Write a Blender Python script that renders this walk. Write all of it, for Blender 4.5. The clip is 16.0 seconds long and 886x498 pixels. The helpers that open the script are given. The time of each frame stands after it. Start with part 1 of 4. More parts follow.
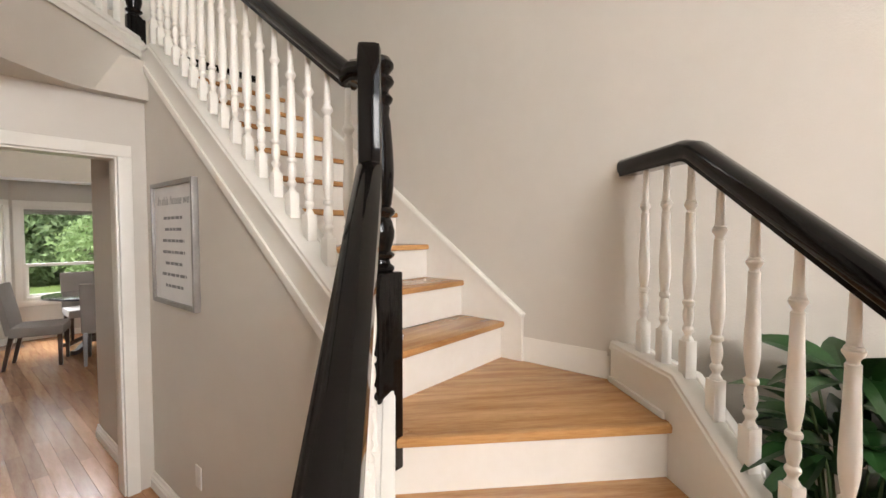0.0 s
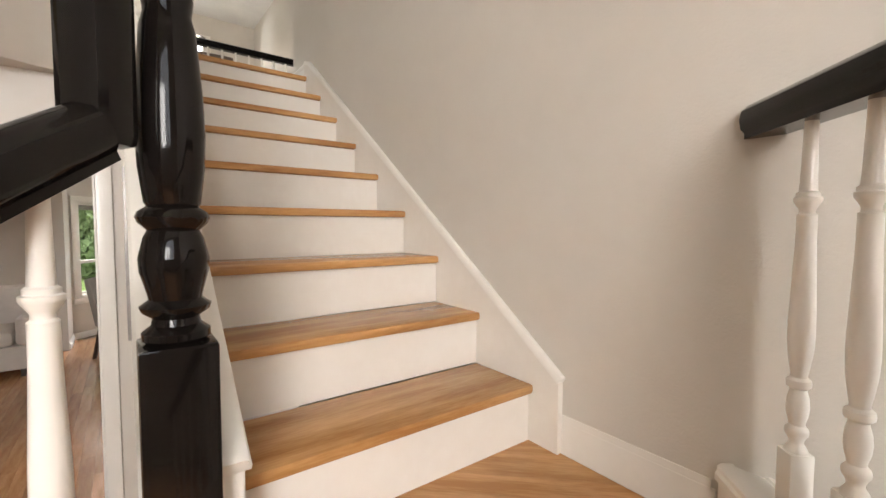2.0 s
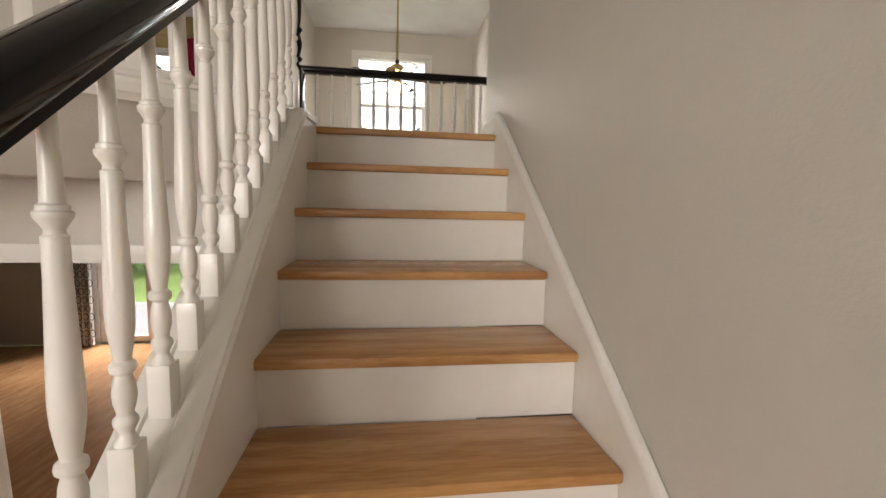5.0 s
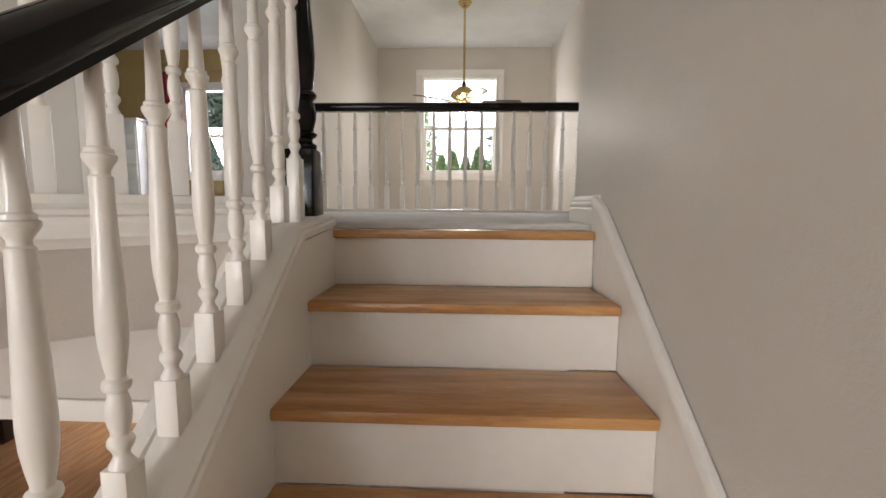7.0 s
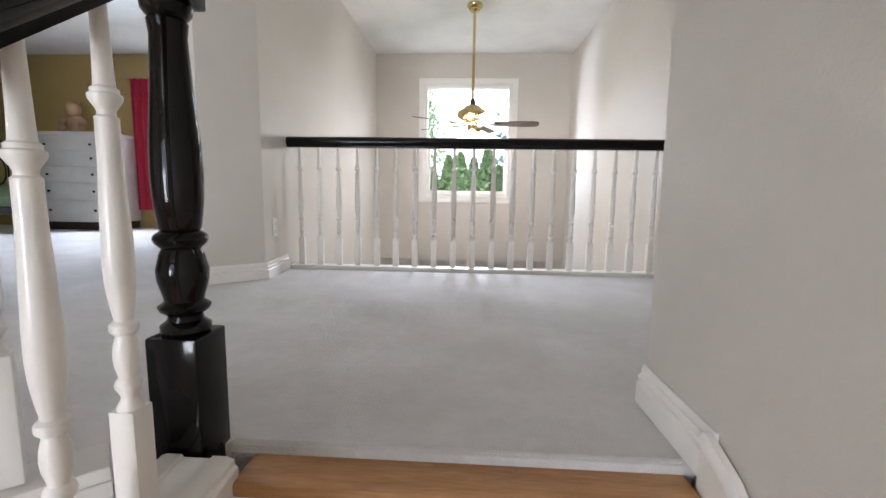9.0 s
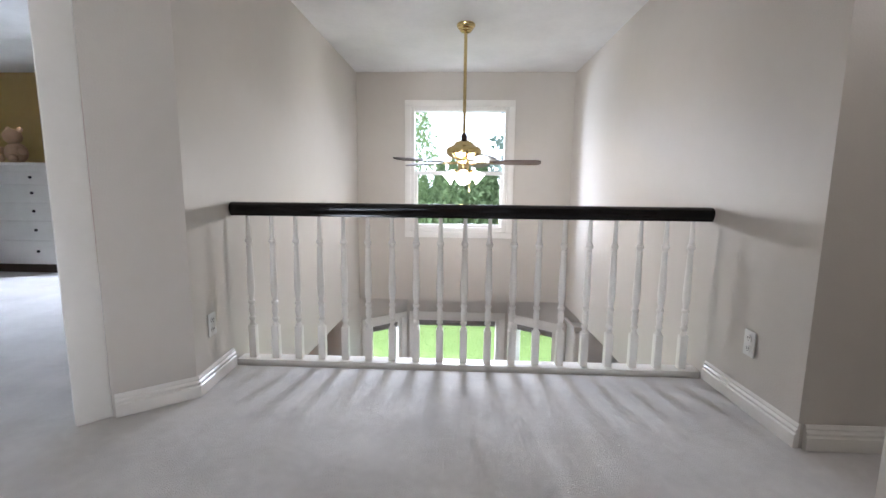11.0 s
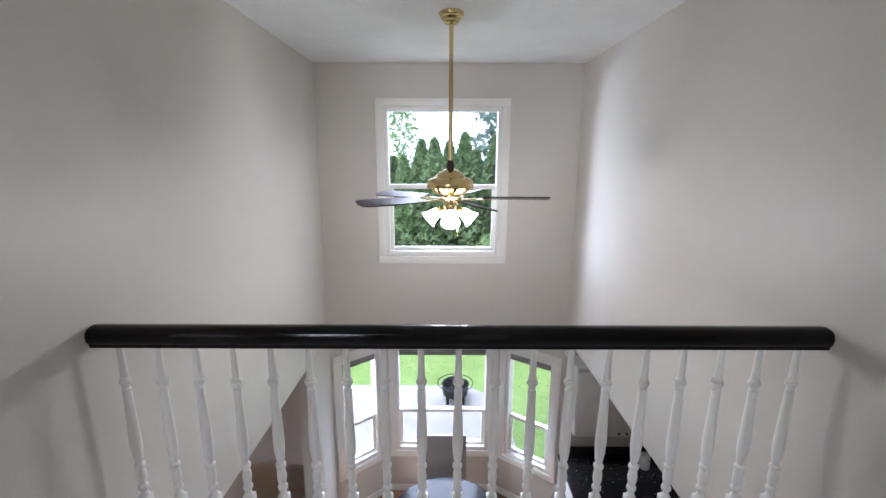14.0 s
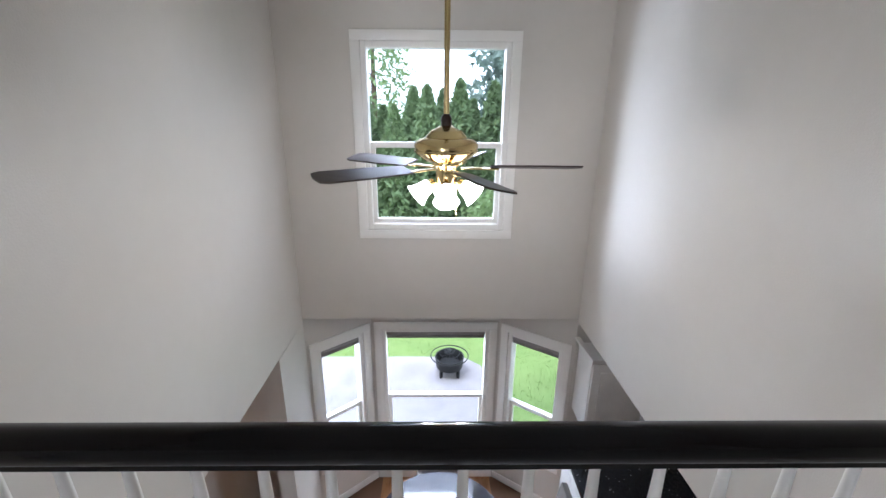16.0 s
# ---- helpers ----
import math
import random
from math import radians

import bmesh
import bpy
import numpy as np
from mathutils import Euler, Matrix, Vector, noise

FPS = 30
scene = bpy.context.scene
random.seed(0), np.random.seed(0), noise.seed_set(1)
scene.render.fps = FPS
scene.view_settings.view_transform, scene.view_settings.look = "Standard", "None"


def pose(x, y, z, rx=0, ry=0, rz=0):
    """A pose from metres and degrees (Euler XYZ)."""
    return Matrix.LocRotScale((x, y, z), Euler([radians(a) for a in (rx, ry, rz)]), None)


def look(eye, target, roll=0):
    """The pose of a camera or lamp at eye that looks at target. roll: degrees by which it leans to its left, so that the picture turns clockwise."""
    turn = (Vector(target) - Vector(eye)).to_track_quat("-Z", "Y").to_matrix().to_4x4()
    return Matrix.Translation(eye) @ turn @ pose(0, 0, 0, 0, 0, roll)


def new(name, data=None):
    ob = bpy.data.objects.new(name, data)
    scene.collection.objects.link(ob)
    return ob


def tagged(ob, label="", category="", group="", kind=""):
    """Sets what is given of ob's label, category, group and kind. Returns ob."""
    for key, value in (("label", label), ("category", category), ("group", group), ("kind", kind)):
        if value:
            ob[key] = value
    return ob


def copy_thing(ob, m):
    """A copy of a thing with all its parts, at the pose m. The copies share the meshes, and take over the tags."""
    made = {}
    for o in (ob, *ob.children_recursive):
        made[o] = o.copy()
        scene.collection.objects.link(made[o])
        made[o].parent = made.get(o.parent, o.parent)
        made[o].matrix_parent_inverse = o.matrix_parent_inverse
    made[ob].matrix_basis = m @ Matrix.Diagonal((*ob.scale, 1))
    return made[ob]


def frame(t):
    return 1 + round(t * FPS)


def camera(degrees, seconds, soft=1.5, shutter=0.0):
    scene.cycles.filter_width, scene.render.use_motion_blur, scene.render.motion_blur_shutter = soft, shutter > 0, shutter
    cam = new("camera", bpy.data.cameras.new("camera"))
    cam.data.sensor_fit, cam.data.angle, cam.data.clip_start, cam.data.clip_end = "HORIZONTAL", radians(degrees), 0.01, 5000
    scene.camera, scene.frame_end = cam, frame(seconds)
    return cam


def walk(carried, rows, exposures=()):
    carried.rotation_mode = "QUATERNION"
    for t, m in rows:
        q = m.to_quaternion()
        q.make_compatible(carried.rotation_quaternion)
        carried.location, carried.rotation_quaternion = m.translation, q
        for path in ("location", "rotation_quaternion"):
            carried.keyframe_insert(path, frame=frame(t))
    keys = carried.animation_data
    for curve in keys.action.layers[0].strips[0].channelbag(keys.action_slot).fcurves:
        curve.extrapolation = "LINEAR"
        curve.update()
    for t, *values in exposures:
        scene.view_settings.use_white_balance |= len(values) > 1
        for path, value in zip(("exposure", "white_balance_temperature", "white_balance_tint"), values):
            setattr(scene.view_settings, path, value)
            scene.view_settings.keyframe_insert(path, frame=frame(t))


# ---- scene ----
cam = camera(92.2, 16.0)
PATH = [
    (0, (-1.852, -1.019, 1.592), (-0.317, 0.261, 1.512), -0.0),
    (0.5, (-1.621, -0.978, 1.612), (-0.139, 0.362, 1.517), -0.3),
    (1, (-1.401, -0.93, 1.597), (0.016, 0.478, 1.512), 0.2),
    (1.5, (-1.206, -0.876, 1.596), (0.118, 0.62, 1.506), 0.4),
    (2, (-1.028, -0.778, 1.643), (0.165, 0.824, 1.534), 0.2),
    (2.5, (-0.925, -0.658, 1.722), (0.156, 1.021, 1.616), 1.2),
    (3, (-0.798, -0.552, 1.836), (0.116, 1.222, 1.706), 1.2),
    (3.5, (-0.729, -0.419, 1.938), (0.014, 1.432, 1.781), 1.3),
    (4, (-0.669, -0.273, 2.062), (-0.095, 1.635, 1.883), 1.6),
    (6.5, (-0.441, 0.56, 2.637), (-0.475, 2.548, 2.418), 0.4),
    (7, (-0.447, 0.747, 2.746), (-0.525, 2.734, 2.537), 0.4),
    (7.5, (-0.47, 0.937, 2.87), (-0.576, 2.922, 2.656), 0.4),
    (8, (-0.437, 1.117, 2.973), (-0.549, 3.101, 2.748), 0.6),
    (8.5, (-0.41, 1.311, 3.078), (-0.537, 3.293, 2.84), 0.1),
    (9, (-0.444, 1.452, 3.206), (-0.555, 3.433, 2.951), 0.9),
    (11.5, (-0.428, 2.235, 3.755), (-0.496, 4.214, 3.478), 0.5),
    (12, (-0.463, 2.373, 3.856), (-0.509, 4.351, 3.566), 0.5),
    (12.5, (-0.504, 2.525, 3.945), (-0.54, 4.501, 3.636), 0.3),
    (13, (-0.508, 2.652, 4.028), (-0.533, 4.623, 3.689), 0.2),
    (13.5, (-0.476, 2.84, 4.095), (-0.489, 4.803, 3.714), 0.2),
    (14, (-0.465, 2.985, 4.161), (-0.464, 4.938, 3.732), 0.2),
    (14.5, (-0.473, 3.151, 4.202), (-0.465, 5.093, 3.726), 0.2),
    (15, (-0.439, 3.335, 4.19), (-0.451, 5.267, 3.675), 0.3),
    (15.5, (-0.453, 3.515, 4.168), (-0.444, 5.434, 3.605), 0.5),
    (16, (-0.463, 3.71, 4.171), (-0.431, 5.604, 3.528), 0.5),
]
EXPOSURES = [(0, 0.8, 6450, 11), (2.5, 0.8, 6650, 12), (4, 0.35, 6800, 12), (7, 0.5, 6400, 13), (9, 1.0, 5700, 13), (11.5, 0.75, 5550, 14), (13.5, 0.55, 5400, 14), (16, 0.45, 5350, 13)]
walk(cam, [(t, look(eye, target, roll)) for t, eye, target, roll in PATH], EXPOSURES)

# ---- world and light ----
world = bpy.data.worlds.new("world")
scene.world = world
world.use_nodes = True
wn = world.node_tree
sky = wn.nodes.new("ShaderNodeTexSky")
sky.sky_type, sky.sun_disc = "NISHITA", False
sky.dust_density, sky.air_density = 1.5, 1.0
sky.sun_elevation, sky.sun_rotation = radians(62), radians(215)
wn.nodes["Background"].inputs["Strength"].default_value = 0.15
# bright thin overcast over most of the blue
veil = wn.nodes.new("ShaderNodeMix")
veil.data_type = "RGBA"
veil.inputs[0].default_value = 0.8
veil.inputs[7].default_value = (19, 19.8, 20.6, 1)
wn.links.new(sky.outputs["Color"], veil.inputs[6])
wn.links.new(veil.outputs[2], wn.nodes["Background"].inputs["Color"])


def lamp(name, kind, m, watts, colour, **settings):
    data = bpy.data.lights.new(name, kind)
    data.energy, data.color = watts, colour
    if "size" in settings:
        data.shape, data.size, data.size_y = "RECTANGLE", settings["size"], settings["size_y"]
    if "radius" in settings:
        data.shadow_soft_size = settings["radius"]
    if "angle" in settings:
        data.angle = radians(settings["angle"])
    ob = new(name, data)
    ob.matrix_basis = m
    return ob


# a veiled high sun from the south-west
lamp("sun", "SUN", look((-5, -7, 16), (0, 0, 0)), 4.0, (1, 0.95, 0.88), angle=12)
# area lamp in the unseen entry window behind the walker, for its daylight
lamp("entry_window_daylight", "AREA", look((-3.1, -4.1, 2.8), (-0.6, 0, 1.0)), 85, (1, 0.97, 0.93), size=1.3, size_y=1.5)
# added area lamps outside the north openings, out of view, standing for sky light
lamp("gallery_sky_fill", "AREA", look((-0.47, 11.0, 6.5), (-0.47, 4.0, 2.7)), 540, (0.92, 0.95, 1), size=1.5, size_y=1.2)
lamp("bay_sky_fill", "AREA", look((-0.47, 8.35, 2.45), (-0.47, 6.5, 0.5)), 28, (0.90, 0.95, 1), size=1.6, size_y=0.4)
lamp("patio_door_sky_fill", "AREA", look((-4.2, 9.2, 3.6), (-4.0, 5.0, 0.0)), 300, (0.90, 0.95, 1), size=2.0, size_y=1.4)
lamp("bedroom_sky_fill", "AREA", look((-4.1, 9.0, 5.6), (-4.2, 5.0, 3.0)), 110, (0.90, 0.95, 1), size=1.6, size_y=1.0)
# unseen fill lamps added below the entry and hall ceilings
lamp("entry_fill", "POINT", pose(-1.7, -1.6, 4.62), 2.5, (1, 0.92, 0.82), radius=0.12)
lamp("hall_fill", "POINT", pose(1.6, 3.1, 4.75), 5, (1, 0.92, 0.82), radius=0.12)
# bulbs of the ceiling fan
for k in range(4):
    a = radians(45 + 90 * k)
    lamp("fan_bulb", "POINT", pose(-0.418 + 0.11 * math.cos(a), 5.75 + 0.11 * math.sin(a), 3.66), 4.5, (1, 0.92, 0.80), radius=0.035)


# ---- materials ----
def material(name, colour, rough=0.5, metal=0.0, spec=0.5, second=None, scale=6.0, stretch=(1, 1, 1), bump=0.0, bump_scale=60.0,
             amount=0.5, coat=0.0, shift=0.0, emit=0.0, glass=0.0, ior=1.5, leafy=0.0, sheen=0.0):
    """Two scales of noise between two colours, a fine bump, and a shift of tone from piece to piece."""
    m = bpy.data.materials.new(name)
    m.use_nodes = True
    nt = m.node_tree
    b = nt.nodes["Principled BSDF"]
    N, L = nt.nodes.new, nt.links.new
    b.inputs["Roughness"].default_value, b.inputs["Metallic"].default_value = rough, metal
    b.inputs["Specular IOR Level"].default_value = spec
    b.inputs["Coat Weight"].default_value = coat
    b.inputs["Transmission Weight"].default_value = glass
    b.inputs["IOR"].default_value = ior
    b.inputs["Sheen Weight"].default_value, b.inputs["Sheen Roughness"].default_value = sheen, 0.45
    second = second or tuple(c * 0.9 for c in colour)
    tc, mp = N("ShaderNodeTexCoord"), N("ShaderNodeMapping")
    mp.inputs["Scale"].default_value = stretch
    L(tc.outputs["Object"], mp.inputs["Vector"])
    big, fine, mix = N("ShaderNodeTexNoise"), N("ShaderNodeTexNoise"), N("ShaderNodeMix")
    big.inputs["Scale"].default_value, big.inputs["Detail"].default_value = scale, 6
    fine.inputs["Scale"].default_value, fine.inputs["Detail"].default_value = scale * 9, 3
    L(mp.outputs["Vector"], big.inputs["Vector"]), L(mp.outputs["Vector"], fine.inputs["Vector"])
    add = N("ShaderNodeMath")
    add.operation = "MULTIPLY_ADD"
    L(fine.outputs["Fac"], add.inputs[0])
    add.inputs[1].default_value = 0.35
    L(big.outputs["Fac"], add.inputs[2])
    ramp = N("ShaderNodeMapRange")
    ramp.inputs["From Min"].default_value, ramp.inputs["From Max"].default_value = 0.45, 0.9
    ramp.inputs["To Max"].default_value = amount * 2
    L(add.outputs["Value"], ramp.inputs["Value"])
    mix.data_type = "RGBA"
    mix.inputs[6].default_value, mix.inputs[7].default_value = (*colour, 1), (*second, 1)
    L(ramp.outputs["Result"], mix.inputs[0])
    out = mix.outputs[2]
    if shift:
        info, hsv, mr = N("ShaderNodeObjectInfo"), N("ShaderNodeHueSaturation"), N("ShaderNodeMapRange")
        mr.inputs["To Min"].default_value, mr.inputs["To Max"].default_value = 1 - shift, 1 + shift
        L(info.outputs["Random"], mr.inputs["Value"]), L(mr.outputs["Result"], hsv.inputs["Value"])
        L(out, hsv.inputs["Color"])
        out = hsv.outputs["Color"]
    L(out, b.inputs["Base Color"])
    if bump:
        bn, bp = N("ShaderNodeTexNoise"), N("ShaderNodeBump")
        bn.inputs["Scale"].default_value, bn.inputs["Detail"].default_value = bump_scale, 4
        bp.inputs["Strength"].default_value, bp.inputs["Distance"].default_value = bump, 0.004
        L(mp.outputs["Vector"], bn.inputs["Vector"]), L(bn.outputs["Fac"], bp.inputs["Height"])
        L(bp.outputs["Normal"], b.inputs["Normal"])
    if leafy:
        tr, ms = N("ShaderNodeBsdfTranslucent"), N("ShaderNodeMixShader")
        L(out, tr.inputs["Color"])
        ms.inputs[0].default_value = leafy
        L(b.outputs["BSDF"], ms.inputs[1]), L(tr.outputs["BSDF"], ms.inputs[2])
        L(ms.outputs["Shader"], nt.nodes["Material Output"].inputs["Surface"])
    if emit:
        b.inputs["Emission Color"].default_value = (1, 0.93, 0.82, 1)
        b.inputs["Emission Strength"].default_value = emit
    return m


WALL = material("greige_wall_paint", (0.60, 0.557, 0.50), 0.42, second=(0.57, 0.527, 0.47), scale=1.5, bump=0.25, bump_scale=140)
BROWN = material("taupe_wall_paint", (0.30, 0.25, 0.21), 0.5, bump=0.2, bump_scale=140, scale=1.5)
YELLOW = material("ochre_wall_paint", (0.52, 0.38, 0.15), 0.6, bump=0.2, bump_scale=140, scale=1.5)
CEIL = material("white_ceiling_paint", (0.78, 0.77, 0.75), 0.8, bump=0.4, bump_scale=90, scale=3)
WHITE = material("white_gloss_trim_paint", (0.82, 0.79, 0.74), 0.28, second=(0.78, 0.75, 0.69), scale=4, bump=0.05, bump_scale=40)
RISER = material("white_riser_paint", (0.78, 0.74, 0.68), 0.35, second=(0.72, 0.67, 0.60), scale=3, bump=0.06, bump_scale=50)
BLACK = material("black_lacquered_wood", (0.004, 0.0035, 0.0035), 0.09, spec=0.24, second=(0.008, 0.006, 0.005), scale=5, bump=0.06, bump_scale=30)
TREAD = material("honey_oak_tread", (0.60, 0.33, 0.13), 0.24, second=(0.36, 0.165, 0.055), scale=2.2, stretch=(1.0, 9, 9),
                 bump=0.12, bump_scale=14, shift=0.08, amount=0.6)
PLANK = material("oak_floor_plank", (0.50, 0.27, 0.13), 0.22, second=(0.33, 0.155, 0.065), scale=2.2, stretch=(1.2, 9, 9),
                 bump=0.08, bump_scale=14, shift=0.2, amount=0.6)
JOINT = material("dark_floor_joint", (0.16, 0.08, 0.04), 0.6)
CARPET = material("pale_grey_carpet", (0.72, 0.69, 0.66), 0.95, second=(0.56, 0.53, 0.50), scale=3, bump=1.0, bump_scale=260, amount=0.6, sheen=0.6)
GLASS = material("window_glass", (1, 1, 1), 0.0, glass=1.0, ior=1.07)
BRASS = material("polished_brass", (0.72, 0.56, 0.26), 0.16, metal=1.0, scale=3)
BLADE = material("dark_fan_blade", (0.07, 0.045, 0.032), 0.4, second=(0.045, 0.028, 0.02), scale=3, stretch=(1, 8, 8))
SHADE = material("lit_frosted_glass", (0.95, 0.93, 0.88), 0.3, emit=6.0)
GREYFAB = material("warm_grey_upholstery", (0.30, 0.27, 0.25), 0.9, scale=8, bump=0.6, bump_scale=300)
WHITEFAB = material("cream_slipcover_cloth", (0.66, 0.60, 0.55), 0.9, scale=6, bump=0.5, bump_scale=200)
DARKFAB = material("black_cushion_cloth", (0.03, 0.03, 0.033), 0.9, scale=8, bump=0.4, bump_scale=200)
DARKWOOD = material("espresso_wood", (0.035, 0.02, 0.014), 0.3, second=(0.055, 0.03, 0.02), scale=3, stretch=(1, 8, 8))
TABLETOP = material("dark_polished_tabletop", (0.035, 0.035, 0.045), 0.12, second=(0.05, 0.045, 0.05), scale=3, coat=0.5)
GRANITE = material("black_speckled_granite", (0.012, 0.012, 0.013), 0.15, second=(0.03, 0.03, 0.032), scale=60, amount=0.6)
CAB = material("white_cabinet_paint", (0.74, 0.71, 0.67), 0.35, bump=0.04)
IRON = material("black_iron", (0.02, 0.02, 0.02), 0.5, metal=0.6, bump=0.3, bump_scale=120)
CONCRETE = material("pale_patio_concrete", (0.22, 0.205, 0.205), 0.9, second=(0.18, 0.165, 0.165), scale=2.5, bump=0.5, bump_scale=90)
GRASS = material("lawn_green", (0.085, 0.135, 0.028), 0.9, second=(0.12, 0.17, 0.045), scale=1.2, bump=1.0, bump_scale=60)
BLADEGRASS = material("grass_blade", (0.10, 0.165, 0.032), 0.7, second=(0.15, 0.21, 0.055), scale=3, leafy=0.6)
HEDGE = material("cedar_hedge_leaf", (0.13, 0.19, 0.085), 0.75, second=(0.19, 0.26, 0.12), scale=5, shift=0.2, leafy=0.45)
FIR = material("fir_needles", (0.15, 0.20, 0.165), 0.8, second=(0.21, 0.26, 0.22), scale=3, shift=0.2, leafy=0.45)
BIRCH = material("light_green_leaf", (0.20, 0.29, 0.11), 0.7, second=(0.27, 0.36, 0.17), scale=3, leafy=0.45)
BARK = material("brown_bark", (0.12, 0.085, 0.06), 0.9, scale=5, bump=1.0, bump_scale=40)
LEAF = material("dark_green_houseplant_leaf", (0.014, 0.050, 0.012), 0.3, second=(0.03, 0.085, 0.022), scale=9, shift=0.3, bump=0.2, bump_scale=50)
POT = material("brown_wicker_basket", (0.16, 0.09, 0.05), 0.8, bump=1.0, bump_scale=60)
RED = material("crimson_curtain_cloth", (0.42, 0.015, 0.045), 0.8, scale=8, bump=0.3, bump_scale=150)
LATTICE = material("white_curtain_cloth", (0.72, 0.70, 0.68), 0.9, scale=8)
SILVER = material("distressed_silver_frame", (0.34, 0.32, 0.30), 0.4, metal=0.4, second=(0.24, 0.22, 0.21), scale=8, bump=0.3)
PAPER = material("white_print_paper", (0.78, 0.77, 0.76), 0.6)
INK = material("grey_print_ink", (0.22, 0.22, 0.23), 0.7)
PLASTIC = material("white_plastic_plate", (0.78, 0.77, 0.74), 0.35)
SLOT = material("dark_slot", (0.03, 0.03, 0.03), 0.6)
APPLE = material("red_apple_skin", (0.45, 0.04, 0.03), 0.3, scale=12)
GREENCLOTH = material("sage_green_bedspread", (0.16, 0.22, 0.12), 0.9, scale=6, bump=0.4)
TOY = material("tan_plush", (0.50, 0.33, 0.20), 0.95, bump=0.8, bump_scale=120)

# ---- mesh helpers ----


def thing(name, m, label="", category="", group="", kind=""):
    """An empty at the base of a thing; its parts are given in the thing's own axes."""
    ob = new(name)
    ob.empty_display_size = 0.1
    ob.matrix_basis = m
    return tagged(ob, label, category, group, kind)


def smooth(bm, angle=35):
    for f in bm.faces:
        f.smooth = True
    for e in bm.edges:
        if len(e.link_faces) != 2 or e.calc_face_angle(0) > radians(angle):
            e.smooth = False


def part(name, bm, mat, parent=None, label=""):
    bmesh.ops.recalc_face_normals(bm, faces=bm.faces)
    smooth(bm)
    me = bpy.data.meshes.new(name)
    bm.to_mesh(me)
    bm.free()
    me.materials.append(mat)
    ob = new(name, me)
    ob.parent = parent
    if label:
        ob["label"] = label
    return ob


def again(name, source, parent, m):
    """Another object on the same mesh."""
    ob = new(name, source.data)
    ob.parent = parent
    ob.matrix_basis = m
    return ob


def structure(name, bm, mat, label, category):
    return tagged(part(name, bm, mat), label, category, kind="structure")


def box(x0, x1, y0, y1, z0, z1, bevel=0.0, bm=None, m=None):
    own = bmesh.new()
    bmesh.ops.create_cube(own, size=1)
    for v in own.verts:
        v.co = Vector((x0 + (v.co.x + 0.5) * (x1 - x0), y0 + (v.co.y + 0.5) * (y1 - y0), z0 + (v.co.z + 0.5) * (z1 - z0)))
    if bevel:
        bmesh.ops.bevel(own, geom=own.edges[:], offset=bevel, segments=2, affect="EDGES", profile=0.6)
    if m:
        own.transform(m)
    return join(bm, own)


def join(bm, own):
    if bm is None:
        return own
    me = bpy.data.meshes.new("tmp")
    own.to_mesh(me)
    own.free()
    bm.from_mesh(me)
    bpy.data.meshes.remove(me)
    return bm


def prism(points, along, depth, bm=None, bevel=0.0):
    """A flat outline (list of 3D points) pushed along a vector."""
    own = bmesh.new()
    push = Vector(along).normalized() * depth
    a = [own.verts.new(p) for p in points]
    b = [own.verts.new(Vector(p) + push) for p in points]
    own.faces.new(a), own.faces.new(b[::-1])
    for i in range(len(a)):
        j = (i + 1) % len(a)
        own.faces.new((a[i], a[j], b[j], b[i]))
    if bevel:
        bmesh.ops.bevel(own, geom=own.edges[:], offset=bevel, segments=2, affect="EDGES", profile=0.6)
    return join(bm, own)


def slab(outline, z0, z1, bm=None):
    return prism([(x, y, z0) for x, y in outline], (0, 0, 1), z1 - z0, bm)


def lathe(profile, segs=16, bm=None, m=None):
    """Turned shape: (radius, height) from the bottom up."""
    own = bmesh.new()
    rings = [[own.verts.new((r * math.cos(2 * math.pi * k / segs), r * math.sin(2 * math.pi * k / segs), z)) for k in range(segs)]
             for r, z in profile]
    for lo, hi in zip(rings, rings[1:]):
        for k in range(segs):
            own.faces.new((lo[k], lo[(k + 1) % segs], hi[(k + 1) % segs], hi[k]))
    own.faces.new(rings[0][::-1]), own.faces.new(rings[-1])
    if m:
        own.transform(m)
    return join(bm, own)


def sweep(section, path, up=(0, 0, 1), bm=None):
    """A section of (side, height) points carried along a polyline."""
    own = bmesh.new()
    path = [Vector(p) for p in path]
    rings = []
    for i, p in enumerate(path):
        d = (path[min(i + 1, len(path) - 1)] - path[max(i - 1, 0)]).normalized()
        side = d.cross(Vector(up))
        side = side.normalized() if side.length > 1e-5 else Vector((1, 0, 0))
        top = side.cross(d).normalized()
        rings.append([own.verts.new(p + side * a + top * b) for a, b in section])
    for lo, hi in zip(rings, rings[1:]):
        n = len(section)
        for k in range(n):
            own.faces.new((lo[k], lo[(k + 1) % n], hi[(k + 1) % n], hi[k]))
    own.faces.new(rings[0][::-1]), own.faces.new(rings[-1])
    return join(bm, own)


def ball(c, r, bm=None, squash=(1, 1, 1), seg=12):
    own = bmesh.new()
    bmesh.ops.create_uvsphere(own, u_segments=seg, v_segments=max(6, seg // 2), radius=r)
    own.transform(Matrix.Translation(c) @ Matrix.Diagonal((*squash, 1)))
    return join(bm, own)


def tube(path, r, bm=None, segs=8):
    sec = [(r * math.cos(2 * math.pi * k / segs), r * math.sin(2 * math.pi * k / segs)) for k in range(segs)]
    return sweep(sec, path, bm=bm)


def cloud(name, quads, mat, parent):
    """Many small quads, given as rows of four corners."""
    v = np.asarray(quads, dtype=float).reshape(-1, 3)
    me = bpy.data.meshes.new(name)
    me.from_pydata(v.tolist(), [], np.arange(len(v)).reshape(-1, 4).tolist())
    me.materials.append(mat)
    ob = new(name, me)
    ob.parent = parent
    return ob


